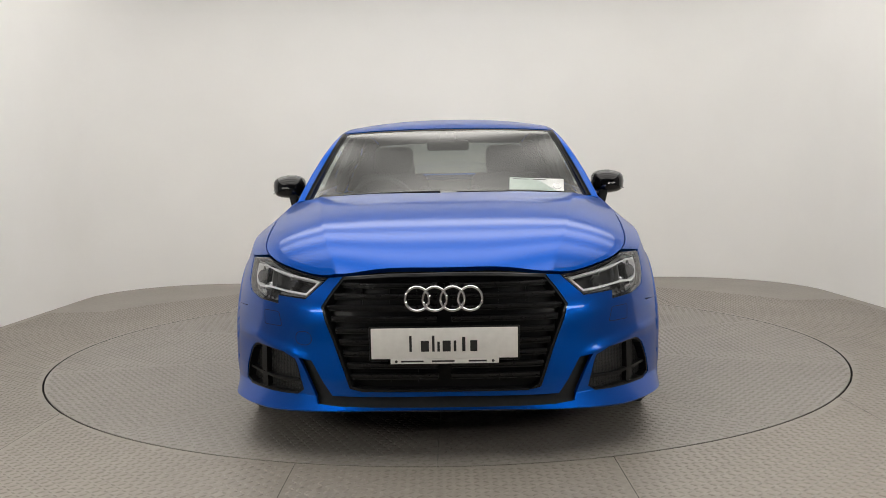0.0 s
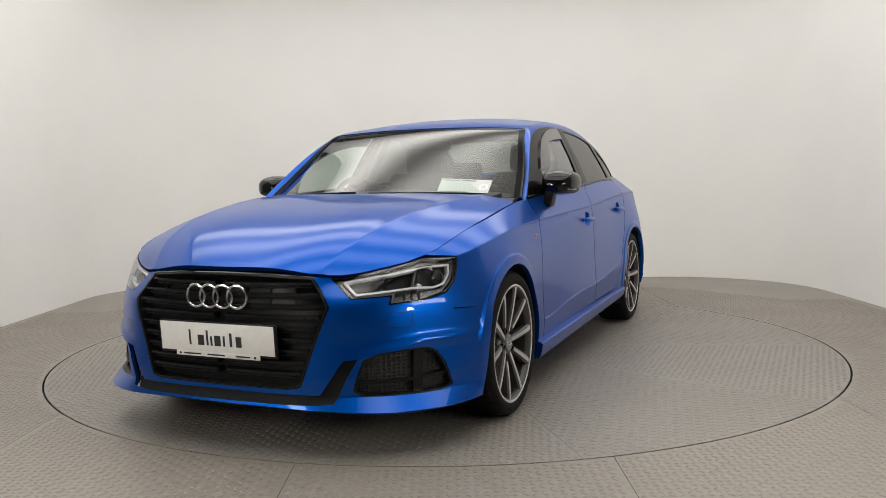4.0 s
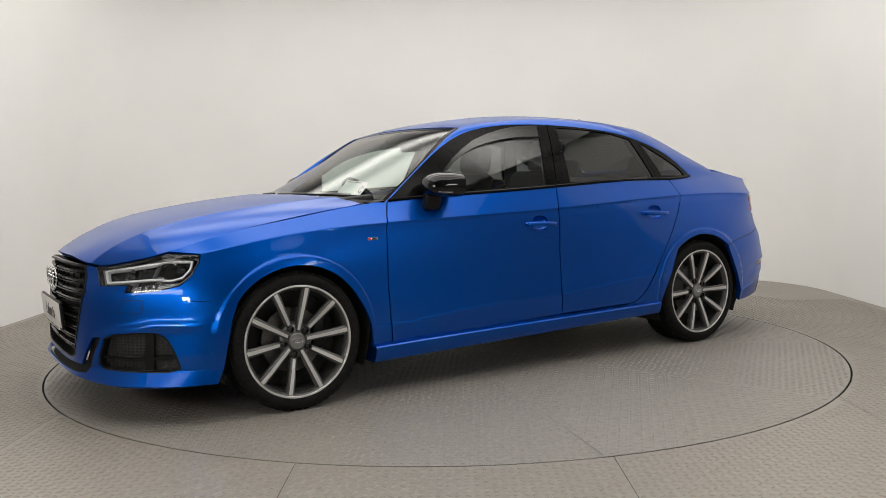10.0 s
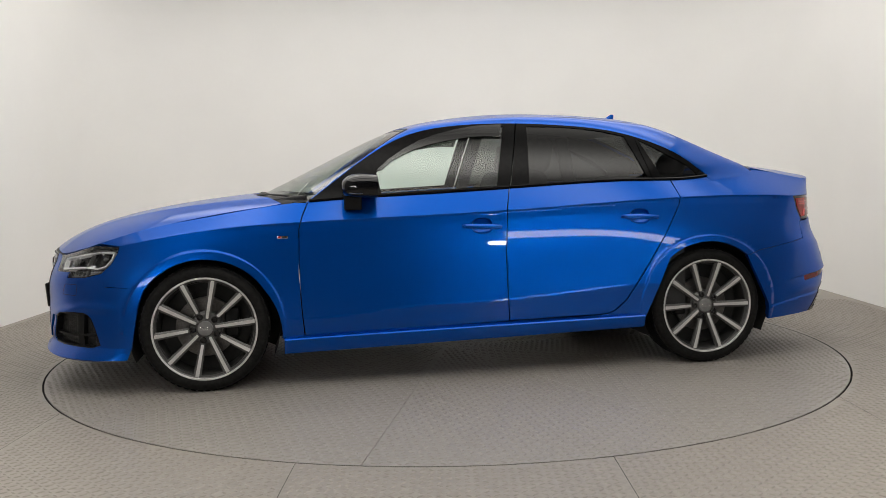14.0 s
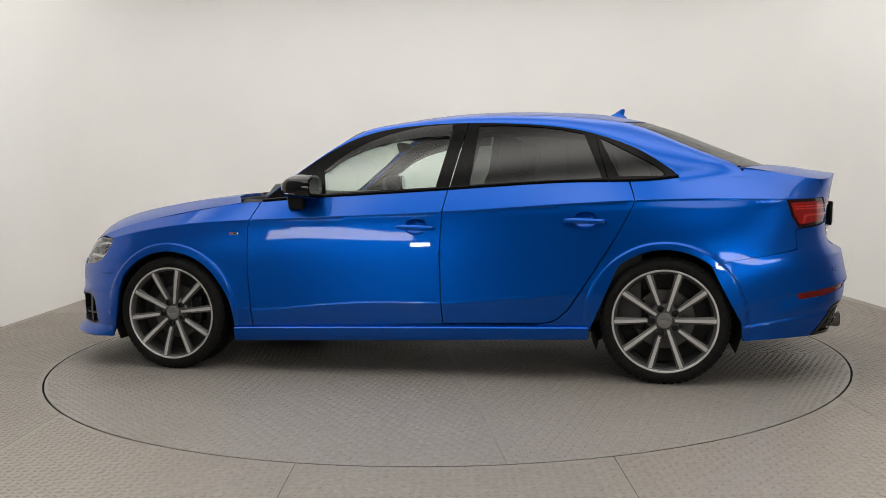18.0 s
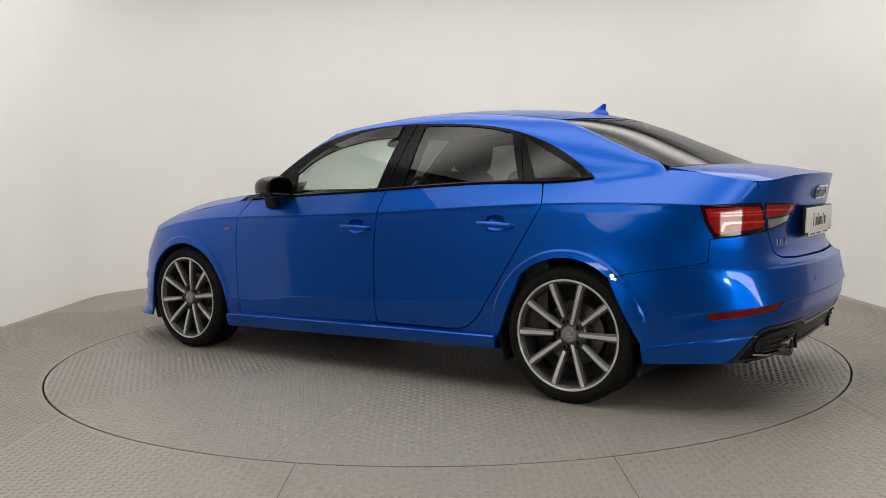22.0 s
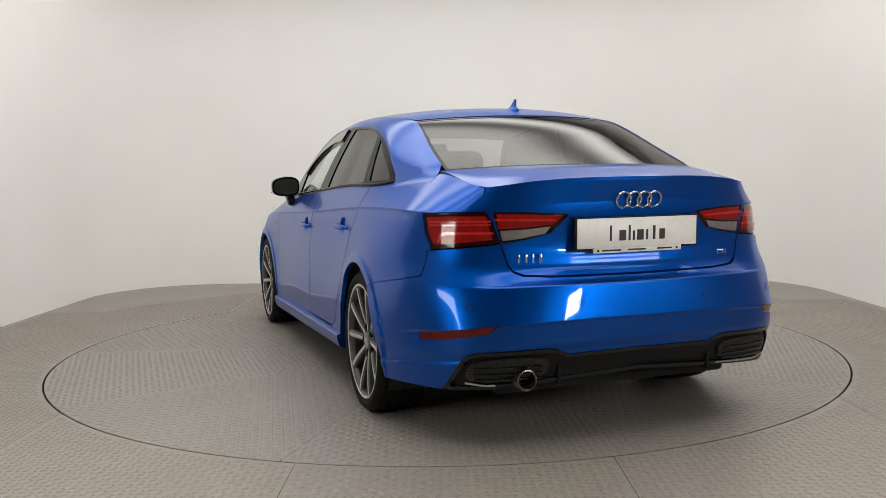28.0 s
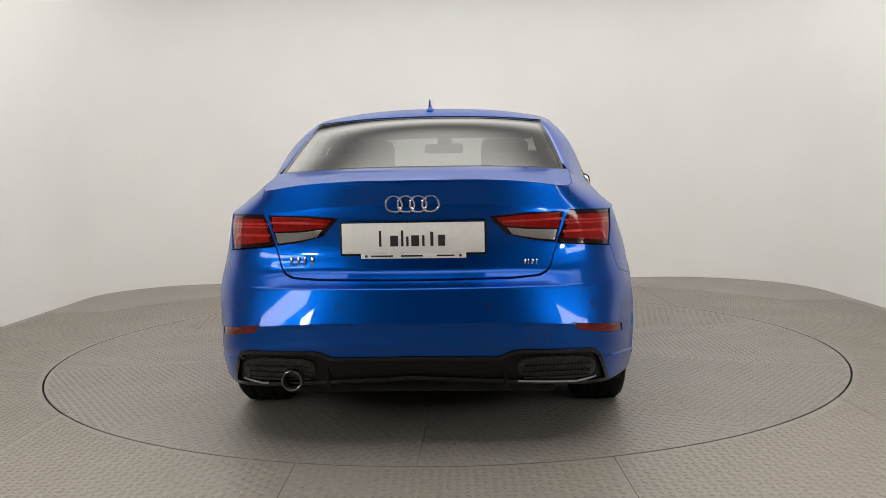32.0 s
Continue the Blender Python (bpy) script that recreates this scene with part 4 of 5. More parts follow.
def cabin_glass(car, doors):
    k = dict(out=-1)
    g = glass_side
    for mirror in (False, True):
        fd, rd = (doors[2], doors[3]) if mirror else (doors[0], doors[1])
        low = [(float(x), float(belt([x])[0][2]) + .001) for x in np.linspace(-.240, .79, 16)]
        panel("window_frame", g, [low + rail_line(.03, 1.655, 24) + [(-.318, 1.311)], FRONT_GLASS], TRIM_BLACK, fd, (.03, .025), .008, .0, mirror=mirror, **k)
        panel("window", g, [inset(FRONT_GLASS, -.006)], SIDE_GLASS, fd, (.05, .04), 0, -.006, 0, "clear side window", mirror=mirror, **k)
        top_v = [(.452, 1.066), (.38, 1.126), (.304, 1.174), (.22, 1.218), (.121, 1.252), (.03, 1.276), (-.095, 1.297), (-.238, 1.304)]
        low_v = [(-.222, 1.240), (-.10, 1.238), (-.029, 1.231), (.06, 1.219), (.153, 1.200), (.23, 1.178), (.305, 1.147), (.37, 1.112), (.425, 1.068)]
        panel("wind_deflector", g, [top_v + low_v], SMOKE, fd, (.03, .02), .010, .010, 0, "smoked plastic wind deflector", mirror=mirror, **k)
        low = [(float(x), float(belt([x])[0][2]) + .001) for x in np.linspace(-1.045, -.246, 14)]
        panel("window_frame", g, [low + [(-.325, 1.311)] + rail_line(1.69, 2.40, 14) + [(-1.0, 1.15)], REAR_GLASS_LOOP], TRIM_BLACK, rd, (.03, .025), .008, .0, mirror=mirror, **k)
        panel("window", g, [inset(REAR_GLASS_LOOP, -.006)], PRIVACY, rd, (.05, .04), 0, -.005, 0, "dark tinted side window", mirror=mirror, **k)
        low = [(float(x), float(belt([x])[0][2]) + .001) for x in np.linspace(-1.375, -1.050, 8)]
        panel("quarter_window_frame", g, [low + [(-1.004, 1.15), (-.982, 1.234)] + rail_line(2.42, 3.57, 16), QUARTER_GLASS], TRIM_BLACK, car, (.03, .025), .008, .0, mirror=mirror, **k)
        panel("quarter_window", g, [inset(QUARTER_GLASS, -.006)], PRIVACY, car, (.05, .04), 0, -.005, 0, "dark tinted quarter window", mirror=mirror, **k)
        for nm, x0, x1, own in (("belt_moulding", .795, -.236, fd), ("belt_moulding", -.242, -1.05, rd), ("belt_moulding", -1.055, -1.385, car)):
            xs = np.linspace(x0, x1, 30)
            bb = belt(xs)
            pts = [(x, (-1 if mirror else 1) * (y + .001), z + .001) for x, y, z in bb]
            part(nm, tube(pts, .0085, 8), TRIM_BLACK, own)
    ws = [(1 - 2 * i / 16, -.06) for i in range(17)] + [(-1 + 2 * i / 16, .99) for i in range(17)]
    panel("windscreen", top, [ws], CLEAR, car, (.08, .06), 0, -.003, .0, "large clear windscreen")
    band_loop = inset(ws, .028)
    panel("windscreen_border", top, [ws, band_loop], TRIM_BLACK, car, (.03, .03), 0, -.0015, 0)
    rg = [(1 - 2 * i / 16, 2.615) for i in range(17)] + [(-1 + 2 * i / 16, 3.60) for i in range(17)]
    panel("rear_window", top, [rg], REAR_GLASS, car, (.08, .06), 0, -.003, .0, "tinted rear window")
    panel("rear_window_border", top, [rg, inset(rg, .022)], TRIM_BLACK, car, (.03, .03), 0, -.0015, 0)
    # cowl below the windscreen
    bm = bmesh.new()
    prev = None
    for q in np.linspace(-1, 1, 25):
        p = top([q], [.05])[0]
        x = p[0]
        ring = [bm.verts.new((x - .03, p[1], p[2] - .012)), bm.verts.new((x + .03, p[1], p[2] - .028)), bm.verts.new((x + .12, p[1] * 1.01, p[2] - .04)), bm.verts.new((x + .13, p[1] * 1.01, p[2] - .10))]
        if prev:
            for i in range(3):
                bm.faces.new((prev[i], ring[i], ring[i + 1], prev[i + 1]))
        prev = ring
    part("cowl", bm, SATIN_BLACK, car, "black plastic cowl below the windscreen")


def grille_and_lamps(car):
    k = dict(out=-1)
    half = GRILLE_HALF
    loop = half + [(5.3 - s, z) for s, z in half[1:-1][::-1]]
    grille = panel("grille", shifted(band, -.045, -1), [loop], SATIN_BLACK, car, (.03, .02), 0, 0, -.004, "black radiator grille with level slats", **k)
    inner = inset(loop, .012)
    panel("grille_frame", band, [loop, inner], SATIN_BLACK, grille, (.02, .015), .045, .002, .001, "black grille frame", **k)
    panel("grille_edge", band, [inset(loop, .001), inset(loop, .0045)], GLOSS_BLACK, grille, (.02, .015), .003, .003, 0, "thin gloss black edge", **k)
    # slats: level blades, each with a step
    for z in (.640, .600, .560, .520, .478, .436, .394, .352, .312):
        w = np.interp(z, [.262, .563, .625, .672], [.325, .425, .385, .34])
        ys = np.linspace(-w, w, 33)
        bm = bmesh.new()
        prev = None
        for y in ys:
            sx = on_nose((float(y), z))[0][0]
            x = float(band([sx], [z])[0][0])
            prof = [(-.040, .011), (-.012, .012), (-.004, .009), (-.004, .003), (-.016, .000), (-.016, -.004), (-.010, -.006), (-.010, -.010), (-.040, -.011)]
            ring = [bm.verts.new((x + dx, y, z + dz)) for dx, dz in prof]
            if prev:
                for i in range(len(prof) - 1):
                    bm.faces.new((prev[i], ring[i], ring[i + 1], prev[i + 1]))
            prev = ring
        part("slat", bm, GRILLE_BLACK, grille, angle=20)
    # fins behind the slats
    for y in (-.3, -.2, -.1, 0, .1, .2, .3):
        part("fin", rbox((.02, .006, .36), pose(2.128 - .25 * y * y, y, .465), 0), SATIN_BLACK, grille)
    # four rings
    badge = empty("badge", grille, pose(2.192, 0, .597))
    tagged(badge, "four linked chrome rings")
    for i in range(4):
        y = -.094 + i * .0627
        pts = [(-.25 * (y + .046 * math.cos(a)) ** 2, y + .0425 * math.cos(a), .0425 * math.sin(a)) for a in np.linspace(0, 2 * math.pi, 41)[:-1]]
        part("ring", tube(pts, .0052, 10, True), CHROME, badge)
    # lower slot with its dark back, intakes with mesh, blade and post
    slot = SLOT_HALF + [(5.3 - s, z) for s, z in SLOT_HALF[1:-1][::-1]]
    panel("lower_grille", shifted(band, -.03, -1), [slot], DARK, car, (.03, .015), 0, 0, -.012, "black slot below the grille", **k)
    for mirror in (False, True):
        hole = panel("side_intake", shifted(band, -.035, -1), [INTAKE], MESH_BLACK, car, (.03, .02), 0, 0, -.015, "black honeycomb side air intake", mirror=mirror, **k)
        panel("blade", shifted(band, -.012, -1), [[(1.85, .296), (2.00, .283), (2.118, .288), (2.118, .279), (2.00, .273), (1.85, .286)]], SATIN_BLACK, hole, (.02, .01), .02, 0, 0, mirror=mirror, **k)
        panel("post", shifted(band, -.014, -1), [[(1.925, .400), (1.952, .400), (1.952, .230), (1.925, .230)]], SATIN_BLACK, hole, (.02, .02), .02, 0, 0, mirror=mirror, **k)
        panel("intake_rim", band, [inset(smooth_loop(INTAKE), -.001), inset(smooth_loop(INTAKE), .007)], SATIN_BLACK, hole, (.02, .02), .03, -.003, 0, mirror=mirror, **k)
        headlight(car, mirror)
        w = [(2.016, .534), (1.936, .534), (1.950, .478), (2.040, .480)]
        panel("washer_cap", band, [smooth_loop(w, 2, .08), inset(smooth_loop(w, 2, .08), .0022)], DARK, car, (.02, .02), 0, .0006, 0, mirror=mirror, **k)


def headlight(car, mirror):
    k = dict(out=-1, mirror=mirror)
    lamp = panel("headlight", shifted(band, -.055, -1), [LAMP_LOOP], LAMP_DARK, car, (.03, .02), 0, 0, .006, "clear headlight with dark housing and light guide", **k)
    panel("lamp_wall", band, [LAMP_LOOP, inset(LAMP_LOOP, .007)], GLOSS_BLACK, lamp, (.02, .015), .055, -.004, .001, **k)
    # light guide: a pale frame with a thin bright line inside it, parted by an upright bar
    outer = inset(LAMP_LOOP, .009)
    panel("bezel", shifted(band, -.026, -1), [outer, inset(LAMP_LOOP, .017)], LAMP_GREY, lamp, (.02, .012), .02, 0, 0, "grey inner frame", **k)
    field = [(2.168, .652), (2.118, .606), (2.006, .612), (1.930, .618), (1.850, .613), (1.806, .625), (1.776, .660), (1.768, .698), (1.87, .700), (1.94, .692), (2.0, .683), (2.07, .672), (2.13, .662)]
    panel("light_guide", shifted(band, -.018, -1), [field, inset(field, .0075)], DRL, lamp, (.015, .01), .02, 0, 0, "pale light guide", **k)
    for a, c in ((1.925, 1.912), (2.035, 2.026)):
        panel("light_guide", shifted(band, -.024, -1), [[(a, .616), (a + .0045, .616), (c + .0045, .680), (c, .682)]], LAMP_GREY, lamp, (.015, .012), .02, 0, 0, "upright light guide", **k)
    for s, z, r in ((2.045, .636, .021), (1.835, .652, .024), (1.905, .618, .016)):
        p = shifted(band, -.032, -1)(np.array([s]), np.array([z]))[0]
        bm = lathe([(r * 1.25, -.022), (r * 1.25, -.004), (r, 0), (r * .98, -.003), (r * .8, .004), (r * .45, .008), (.0005, .009)], 24)
        m = Matrix.Translation(p) @ Vector((1, .15, 0)).to_track_quat("Y", "Z").to_matrix().to_4x4()
        bmesh.ops.transform(bm, matrix=m, verts=bm.verts)
        if mirror:
            bmesh.ops.transform(bm, matrix=Matrix.Diagonal((1, -1, 1, 1)), verts=bm.verts)
        part("projector", bm, SILVER if r < .02 else GLOSS_BLACK, lamp)
    foot = [(2.004, .590), (1.99, .572), (1.90, .576), (1.83, .592), (1.80, .610), (1.86, .606), (1.94, .600)]
    panel("reflector_bowl", shifted(band, -.028, -1), [foot], SILVER, lamp, (.015, .01), .02, 0, .001, **k)
    for s in (1.90, 1.925, 1.95):
        panel("rib", shifted(band, -.022, -1), [[(s, .603), (s + .006, .603), (s + .006, .577), (s, .577)]], LAMP_DARK, lamp, (.01, .01), .008, 0, 0, **k)
    panel("lens", band, [LAMP_LOOP], LAMP_GLASS, lamp, (.03, .02), 0, -.001, .002, "clear lens", **k)


def tail_lamps(car):
    for mirror in (False, True):
        k = dict(out=-1, mirror=mirror)
        a = panel("tail_light", band, [TAIL_OUT], RED_DARK, car, (.02, .012), .02, -.004, .001, "dark red tail light with light strips", **k)
        panel("red_field", band, [inset(TAIL_OUT, .016)], RED_LENS, a, (.02, .012), .003, -.0015, 0, "red lens field", **k)
        for z in (.862, .850):
            panel("light_strip", band, [[(-1.89, z), (-2.105, z + .002), (-2.107, z - .004), (-1.892, z - .006)]], RED_BRIGHT, a, (.02, .01), .003, .001, 0, **k)
        panel("light_strip", band, [[(-1.935, .818), (-1.96, .823), (-2.115, .822), (-2.117, .814), (-1.965, .813), (-1.945, .806), (-1.935, .782), (-1.925, .782)]], RED_BRIGHT, a, (.02, .01), .003, .001, 0, **k)
        b = panel("boot_light", band, [TAIL_IN], RED_DARK, car, (.02, .012), .02, -.004, .0015, "dark red inner tail light with a clear reversing light", **k)
        panel("red_field", band, [[(-2.120, .888), (-2.24, .884), (-2.355, .875), (-2.325, .846), (-2.22, .836), (-2.128, .832)]], RED_LENS, b, (.02, .012), .003, -.0015, 0, "red lens field", **k)
        panel("reversing_light", band, [[(-2.135, .826), (-2.22, .829), (-2.312, .838), (-2.292, .812), (-2.21, .796), (-2.146, .788)]], SILVER, b, (.02, .01), .003, -.001, 0, "clear reversing light", **k)
        panel("light_strip", band, [[(-2.115, .870), (-2.33, .864), (-2.325, .857), (-2.117, .862)]], RED_BRIGHT, b, (.02, .01), .003, .001, 0, **k)
        panel("rear_reflector", band, [REFLECTOR], RED_REFLEX, car, (.02, .01), .01, -.003, .001, "red rear reflector in the bumper", **k)


def small_caps(car):
    """Parking sensors and the square caps over the towing eyes."""
    k = dict(out=-1)
    for y, z in ((.66, .555), (.27, .562), (-.27, .562), (-.66, .555)):
        s0, z0 = on_tail((y, z))[0]
        ring = [(s0 + .013 * math.cos(a), z0 + .013 * math.sin(a)) for a in np.linspace(0, 2 * math.pi, 19)[:-1]]
        sensor = panel("parking_sensor", band, [ring], PAINT, car, (.01, .01), .002, .0012, 0, "round painted parking sensor", **k)
        panel("sensor_ring", band, [ring, inset(ring, .0025)], DARK, sensor, (.01, .01), 0, .0016, 0, **k)
    for (y, z), on in (((-.46, .44), on_tail), ((-.52, .445), on_nose)):
        s0, z0 = on((y, z))[0]
        sq = smooth_loop([(s0 - .032, z0 - .026), (s0 + .032, z0 - .026), (s0 + .032, z0 + .026), (s0 - .032, z0 + .026)], 2)
        panel("towing_eye_cap", band, [sq, inset(sq, .0022)], DARK, car, (.02, .02), 0, .0007, 0, "square cap over the towing eye", **k)


def lower_trim(car):
    k = dict(out=-1)
    small_caps(car)
    # rear diffuser
    # the loop runs over the top edge and back along the lower edge
    left = DIFF_TOP[::-1]
    low = [(-2.0, .240), (-2.12, .248), (-2.30, .262), (-2.65, .285)]
    loop = left + low + [(-5.3 - s, z) for s, z in low[::-1][1:]] + [(-5.3 - s, z) for s, z in left[::-1][:-1]]
    dif = panel("diffuser", band, [loop], SATIN_BLACK, car, (.022, .014), .05, -.010, .001, "black rear diffuser", **k)
    rim = inset(loop, .016)
    panel("diffuser_rim", band, [loop, rim], GLOSS_BLACK, dif, (.02, .012), .02, .004, .001, "gloss black rim", **k)
    for sgn, end in ((1, -2.125), (-1, -2.30)):
        lp = [(-2.06, .360), (-2.28, .366), (-2.31, .34), (-2.29, .280), (-2.10, .268), (-2.02, .285)]
        panel("mesh_insert", band, [smooth_loop(lp, 2)], MESH_BLACK, dif, (.02, .014), .01, .0, 0, mirror=sgn < 0, **k)
        for z in (.33, .305, .285):
            panel("blade", band, [[(-2.06, z), (-2.28, z + .004), (-2.28, z - .003), (-2.06, z - .006)]], GLOSS_BLACK, dif, (.02, .01), .01, .006, 0, mirror=sgn < 0, **k)
        panel("edge_strip", band, [[(-2.03, .276), (-2.10, .264), (end, .264 + .06 * (-2.10 - end)), (end, .257 + .06 * (-2.10 - end)), (-2.10, .257), (-2.03, .268)]], SILVER, dif, (.02, .01), .006, .005, 0, "thin silver strip", mirror=sgn < 0, **k)
        part("fin", rbox((.16, .014, .10), pose(-2.095, sgn * .33, .300, 0, 0, 0), .005), SATIN_BLACK, dif)
    # tail pipe
    place = Matrix.Translation((-2.184, .465, .281)) @ Matrix.Rotation(radians(90), 4, "Z")
    bm = lathe([(.041, -.14), (.041, -.006), (.039, -.001), (.036, 0), (.0325, -.002), (.031, -.010), (.031, -.03)], 40)
    bmesh.ops.transform(bm, matrix=place, verts=bm.verts)
    pipe = part("tail_pipe", bm, PIPE, car, "round dull steel tail pipe")
    # the bore is darker than the pipe round it
    bm = lathe([(.031, -.028), (.031, -.10), (.0005, -.102)], 32)
    bmesh.ops.transform(bm, matrix=place, verts=bm.verts)
    part("bore", bm, DARK, pipe, "dark bore")
    bm = lathe([(.075, -.16), (.075, -.10), (.06, -.09)], 24)
    bmesh.ops.transform(bm, matrix=Matrix.Translation((-2.10, .465, .275)) @ Matrix.Rotation(radians(90), 4, "Z") @ Matrix.Diagonal((1, 1, .7, 1)), verts=bm.verts)
    part("pipe_shroud", bm, SATIN_BLACK, car)
    # sills
    for sgn in (1, -1):
        bm = bmesh.new()
        prev = None
        for x in np.linspace(.938, -.950, 48):
            t = (.938 - x) / 1.888
            ztop, zbot = .243 + .038 * t ** .8, .169 + .048 * t
            y = .872 + .002 * math.sin(math.pi * t)
            h = ztop - zbot
            prof = [(y - .05, ztop + .012), (y - .012, ztop + .008), (y + .010, ztop), (y + .016, ztop - .006), (y + .012, ztop - .5 * h), (y + .004, zbot + .012), (y - .004, zbot), (y - .03, zbot - .004), (y - .2, zbot)]
            ring = [bm.verts.new((x, sgn * a, b)) for a, b in prof]
            if prev:
                for i in range(len(prof) - 1):
                    bm.faces.new((prev[i], ring[i], ring[i + 1], prev[i + 1]))
            else:
                bm.faces.new(ring)
            prev = ring
        bm.faces.new(prev[::-1])
        part("side_skirt", bm, PAINT, car, "painted side skirt", angle=25)
    # wheel housings and floor pan
    for xc in WHEELS_X:
        for sgn in (1, -1):
            bm = bmesh.new()
            prev = None
            for a in np.linspace(-25, 205, 40):
                r = .362
                x, z = xc + r * math.cos(radians(a)), HUB_Z + r * math.sin(radians(a))
                yo = abs(float(band([np.clip(x, -1.75, 1.75)], [max(z, .2)])[0][1])) - .018
                ring = [bm.verts.new((x, sgn * yo, z)), bm.verts.new((x, sgn * .56, z)), bm.verts.new((xc, sgn * .56, HUB_Z))]
                if prev:
                    bm.faces.new((prev[0], ring[0], ring[1], prev[1]))
                    bm.faces.new((prev[1], ring[1], ring[2]))
                prev = ring
            part("wheel_housing", bm, DARK, car, "black wheel housing")
    bm = rbox((4.05, 1.05, .06), pose(0, 0, .225), .02)
    rbox((1.85, 1.66, .05), pose(0, 0, .23), .02, 2, bm)
    part("floor_pan", bm, DARK, car, "dark underbody")


def wheel_at(car, x, y, spin, turn, n_name="wheel"):
    """A ten-spoke wheel with a low tyre; its outer face looks along local +y."""
    w = empty("wheel", car, pose(x, y, HUB_Z, 0, 0, turn))
    tagged(w, "dark alloy wheel with ten bright machined spokes")
    R, rim = .312, .252
    prof = [(.236, .0), (.250, .004), (.262, .012), (.280, .014), (.293, .009), (.301, .0), (.3055, -.010), (.311, -.022)]
    for g in (-.055, -.1, -.145):
        prof += [(.312, g + .008), (.3121, g + .0045), (.305, g + .003), (.305, g - .003), (.3121, g - .0045)]
    prof += [(.311, -.178), (.3055, -.190), (.296, -.203), (.28, -.212), (.262, -.212), (.236, -.205)]
    bm = lathe(prof, 96)
    tyre = part("tyre", bm, RUBBER, w, "black low-profile rubber tyre", angle=50)
    # tread blocks on the shoulders
    bm = bmesh.new()
    for i in range(56):
        a = 2 * math.pi * i / 56
        for yy in (-.030, -.172):
            m = Matrix.Rotation(a, 4, "Y") @ pose(.3071, yy, 0, 0, 0, 0)
            bmesh.ops.create_cube(bm, size=1, matrix=m @ Matrix.Diagonal((.010, .034, .024, 1)))
    tagged(part("tread", bm, RUBBER, tyre, smooth=False), kind="stuff")
    # barrel and lip
    bm = lathe([(.2545, .004), (.2535, .008), (.249, .008), (.245, .004), (.241, -.012), (.228, -.020), (.222, -.05), (.218, -.19), (.236, -.205)], 80)
    part("barrel", bm, DARK, w)
    bm = lathe([(.2545, .0045), (.2532, .0085), (.2465, .0088), (.2440, .006), (.2465, .0086)], 96)
    part("rim_lip", bm, MACHINED, w, "bright machined rim lip")
    bm = lathe([(.2440, .006), (.238, .002), (.234, -.006), (.230, -.03)], 80)
    part("rim_inner", bm, GUNMETAL, w)
    # ten spokes: five reach the hub, five end at a bolt
    for i in range(10):
        a = radians(spin + 36 * i)
        r0 = .078 if i % 2 else .045
        long_ = .242
        bm = bmesh.new()
        rings = []
        for t in np.linspace(0, 1, 7):
            r = r0 + (long_ - r0) * t
            dish = -.022 * (1 - t) ** 1.5 + .003
            hw, hb = .0072 + .0026 * t, .013 + .007 * t
            rings.append([bm.verts.new((r, dish - .006, hb)), bm.verts.new((r, dish, hw)), bm.verts.new((r, dish, -hw)), bm.verts.new((r, dish - .006, -hb)), bm.verts.new((r, dish - .034, -hb * .8)), bm.verts.new((r, dish - .034, hb * .8))])
        for p, q in zip(rings[:-1], rings[1:]):
            for j in range(6):
                bm.faces.new((p[j], p[(j + 1) % 6], q[(j + 1) % 6], q[j]))
        bm.faces.new(rings[0]), bm.faces.new(rings[-1][::-1])
        bmesh.ops.transform(bm, matrix=Matrix.Rotation(-a, 4, "Y"), verts=bm.verts)
        sp = part("spoke", bm, GUNMETAL, w, angle=15, smooth=False)
        bm = bmesh.new()
        rows = []
        for t in np.linspace(0, 1, 7):
            r = r0 + .004 + (long_ - r0 + .004) * t
            dish = -.022 * (1 - t) ** 1.5 + .0042
            hw = .0066 + .0026 * t
            rows.append([bm.verts.new((r, dish - .003, hw)), bm.verts.new((r, dish, hw)), bm.verts.new((r, dish, -hw)), bm.verts.new((r, dish - .003, -hw))])
        for p, q in zip(rows[:-1], rows[1:]):
            for j in range(3):
                bm.faces.new((p[j], p[j + 1], q[j + 1], q[j]))
        bm.faces.new(rows[0]), bm.faces.new(rows[-1][::-1])
        bmesh.ops.transform(bm, matrix=Matrix.Rotation(-a, 4, "Y"), verts=bm.verts)
        part("spoke_face", bm, MACHINED, sp, "machined spoke face", smooth=False)
    # hub, cap and bolts
    bm = lathe([(.083, -.075), (.080, -.040), (.070, -.030), (.046, -.026), (.040, -.020), (.034, -.0195)], 40)
    part("hub", bm, GUNMETAL, w)
    bm = lathe([(.0365, -.022), (.0365, -.015), (.034, -.0125), (.015, -.011), (.0005, -.0105)], 36)
    cap = part("centre_cap", bm, LAMP_GREY, w, "grey centre cap")
    for i in range(4):
        yy = -.0165 + .011 * i
        bm = tube([(yy + .0075 * math.cos(t), -.0105, .0075 * math.sin(t)) for t in np.linspace(0, 2 * math.pi, 17)[:-1]], .0009, 5, True)
        part("ring", bm, CHROME, cap)
    for i in range(5):
        a = radians(spin + 36 * (2 * i + 1))
        bm = lathe([(.0150, -.034), (.0150, -.019), (.0125, -.0165), (.0095, -.0165), (.0085, -.024), (.0005, -.024)], 14)
        bmesh.ops.transform(bm, matrix=Matrix.Translation((.060 * math.cos(a), 0, .060 * math.sin(a))), verts=bm.verts)
        part("bolt", bm, GLOSS_BLACK, w)
    # brake disc and caliper
    bm = lathe([(.08, -.075), (.145, -.075), (.147, -.077), (.147, -.097), (.145, -.099), (.08, -.099)], 56)
    part("brake_disc", bm, STEEL, w)
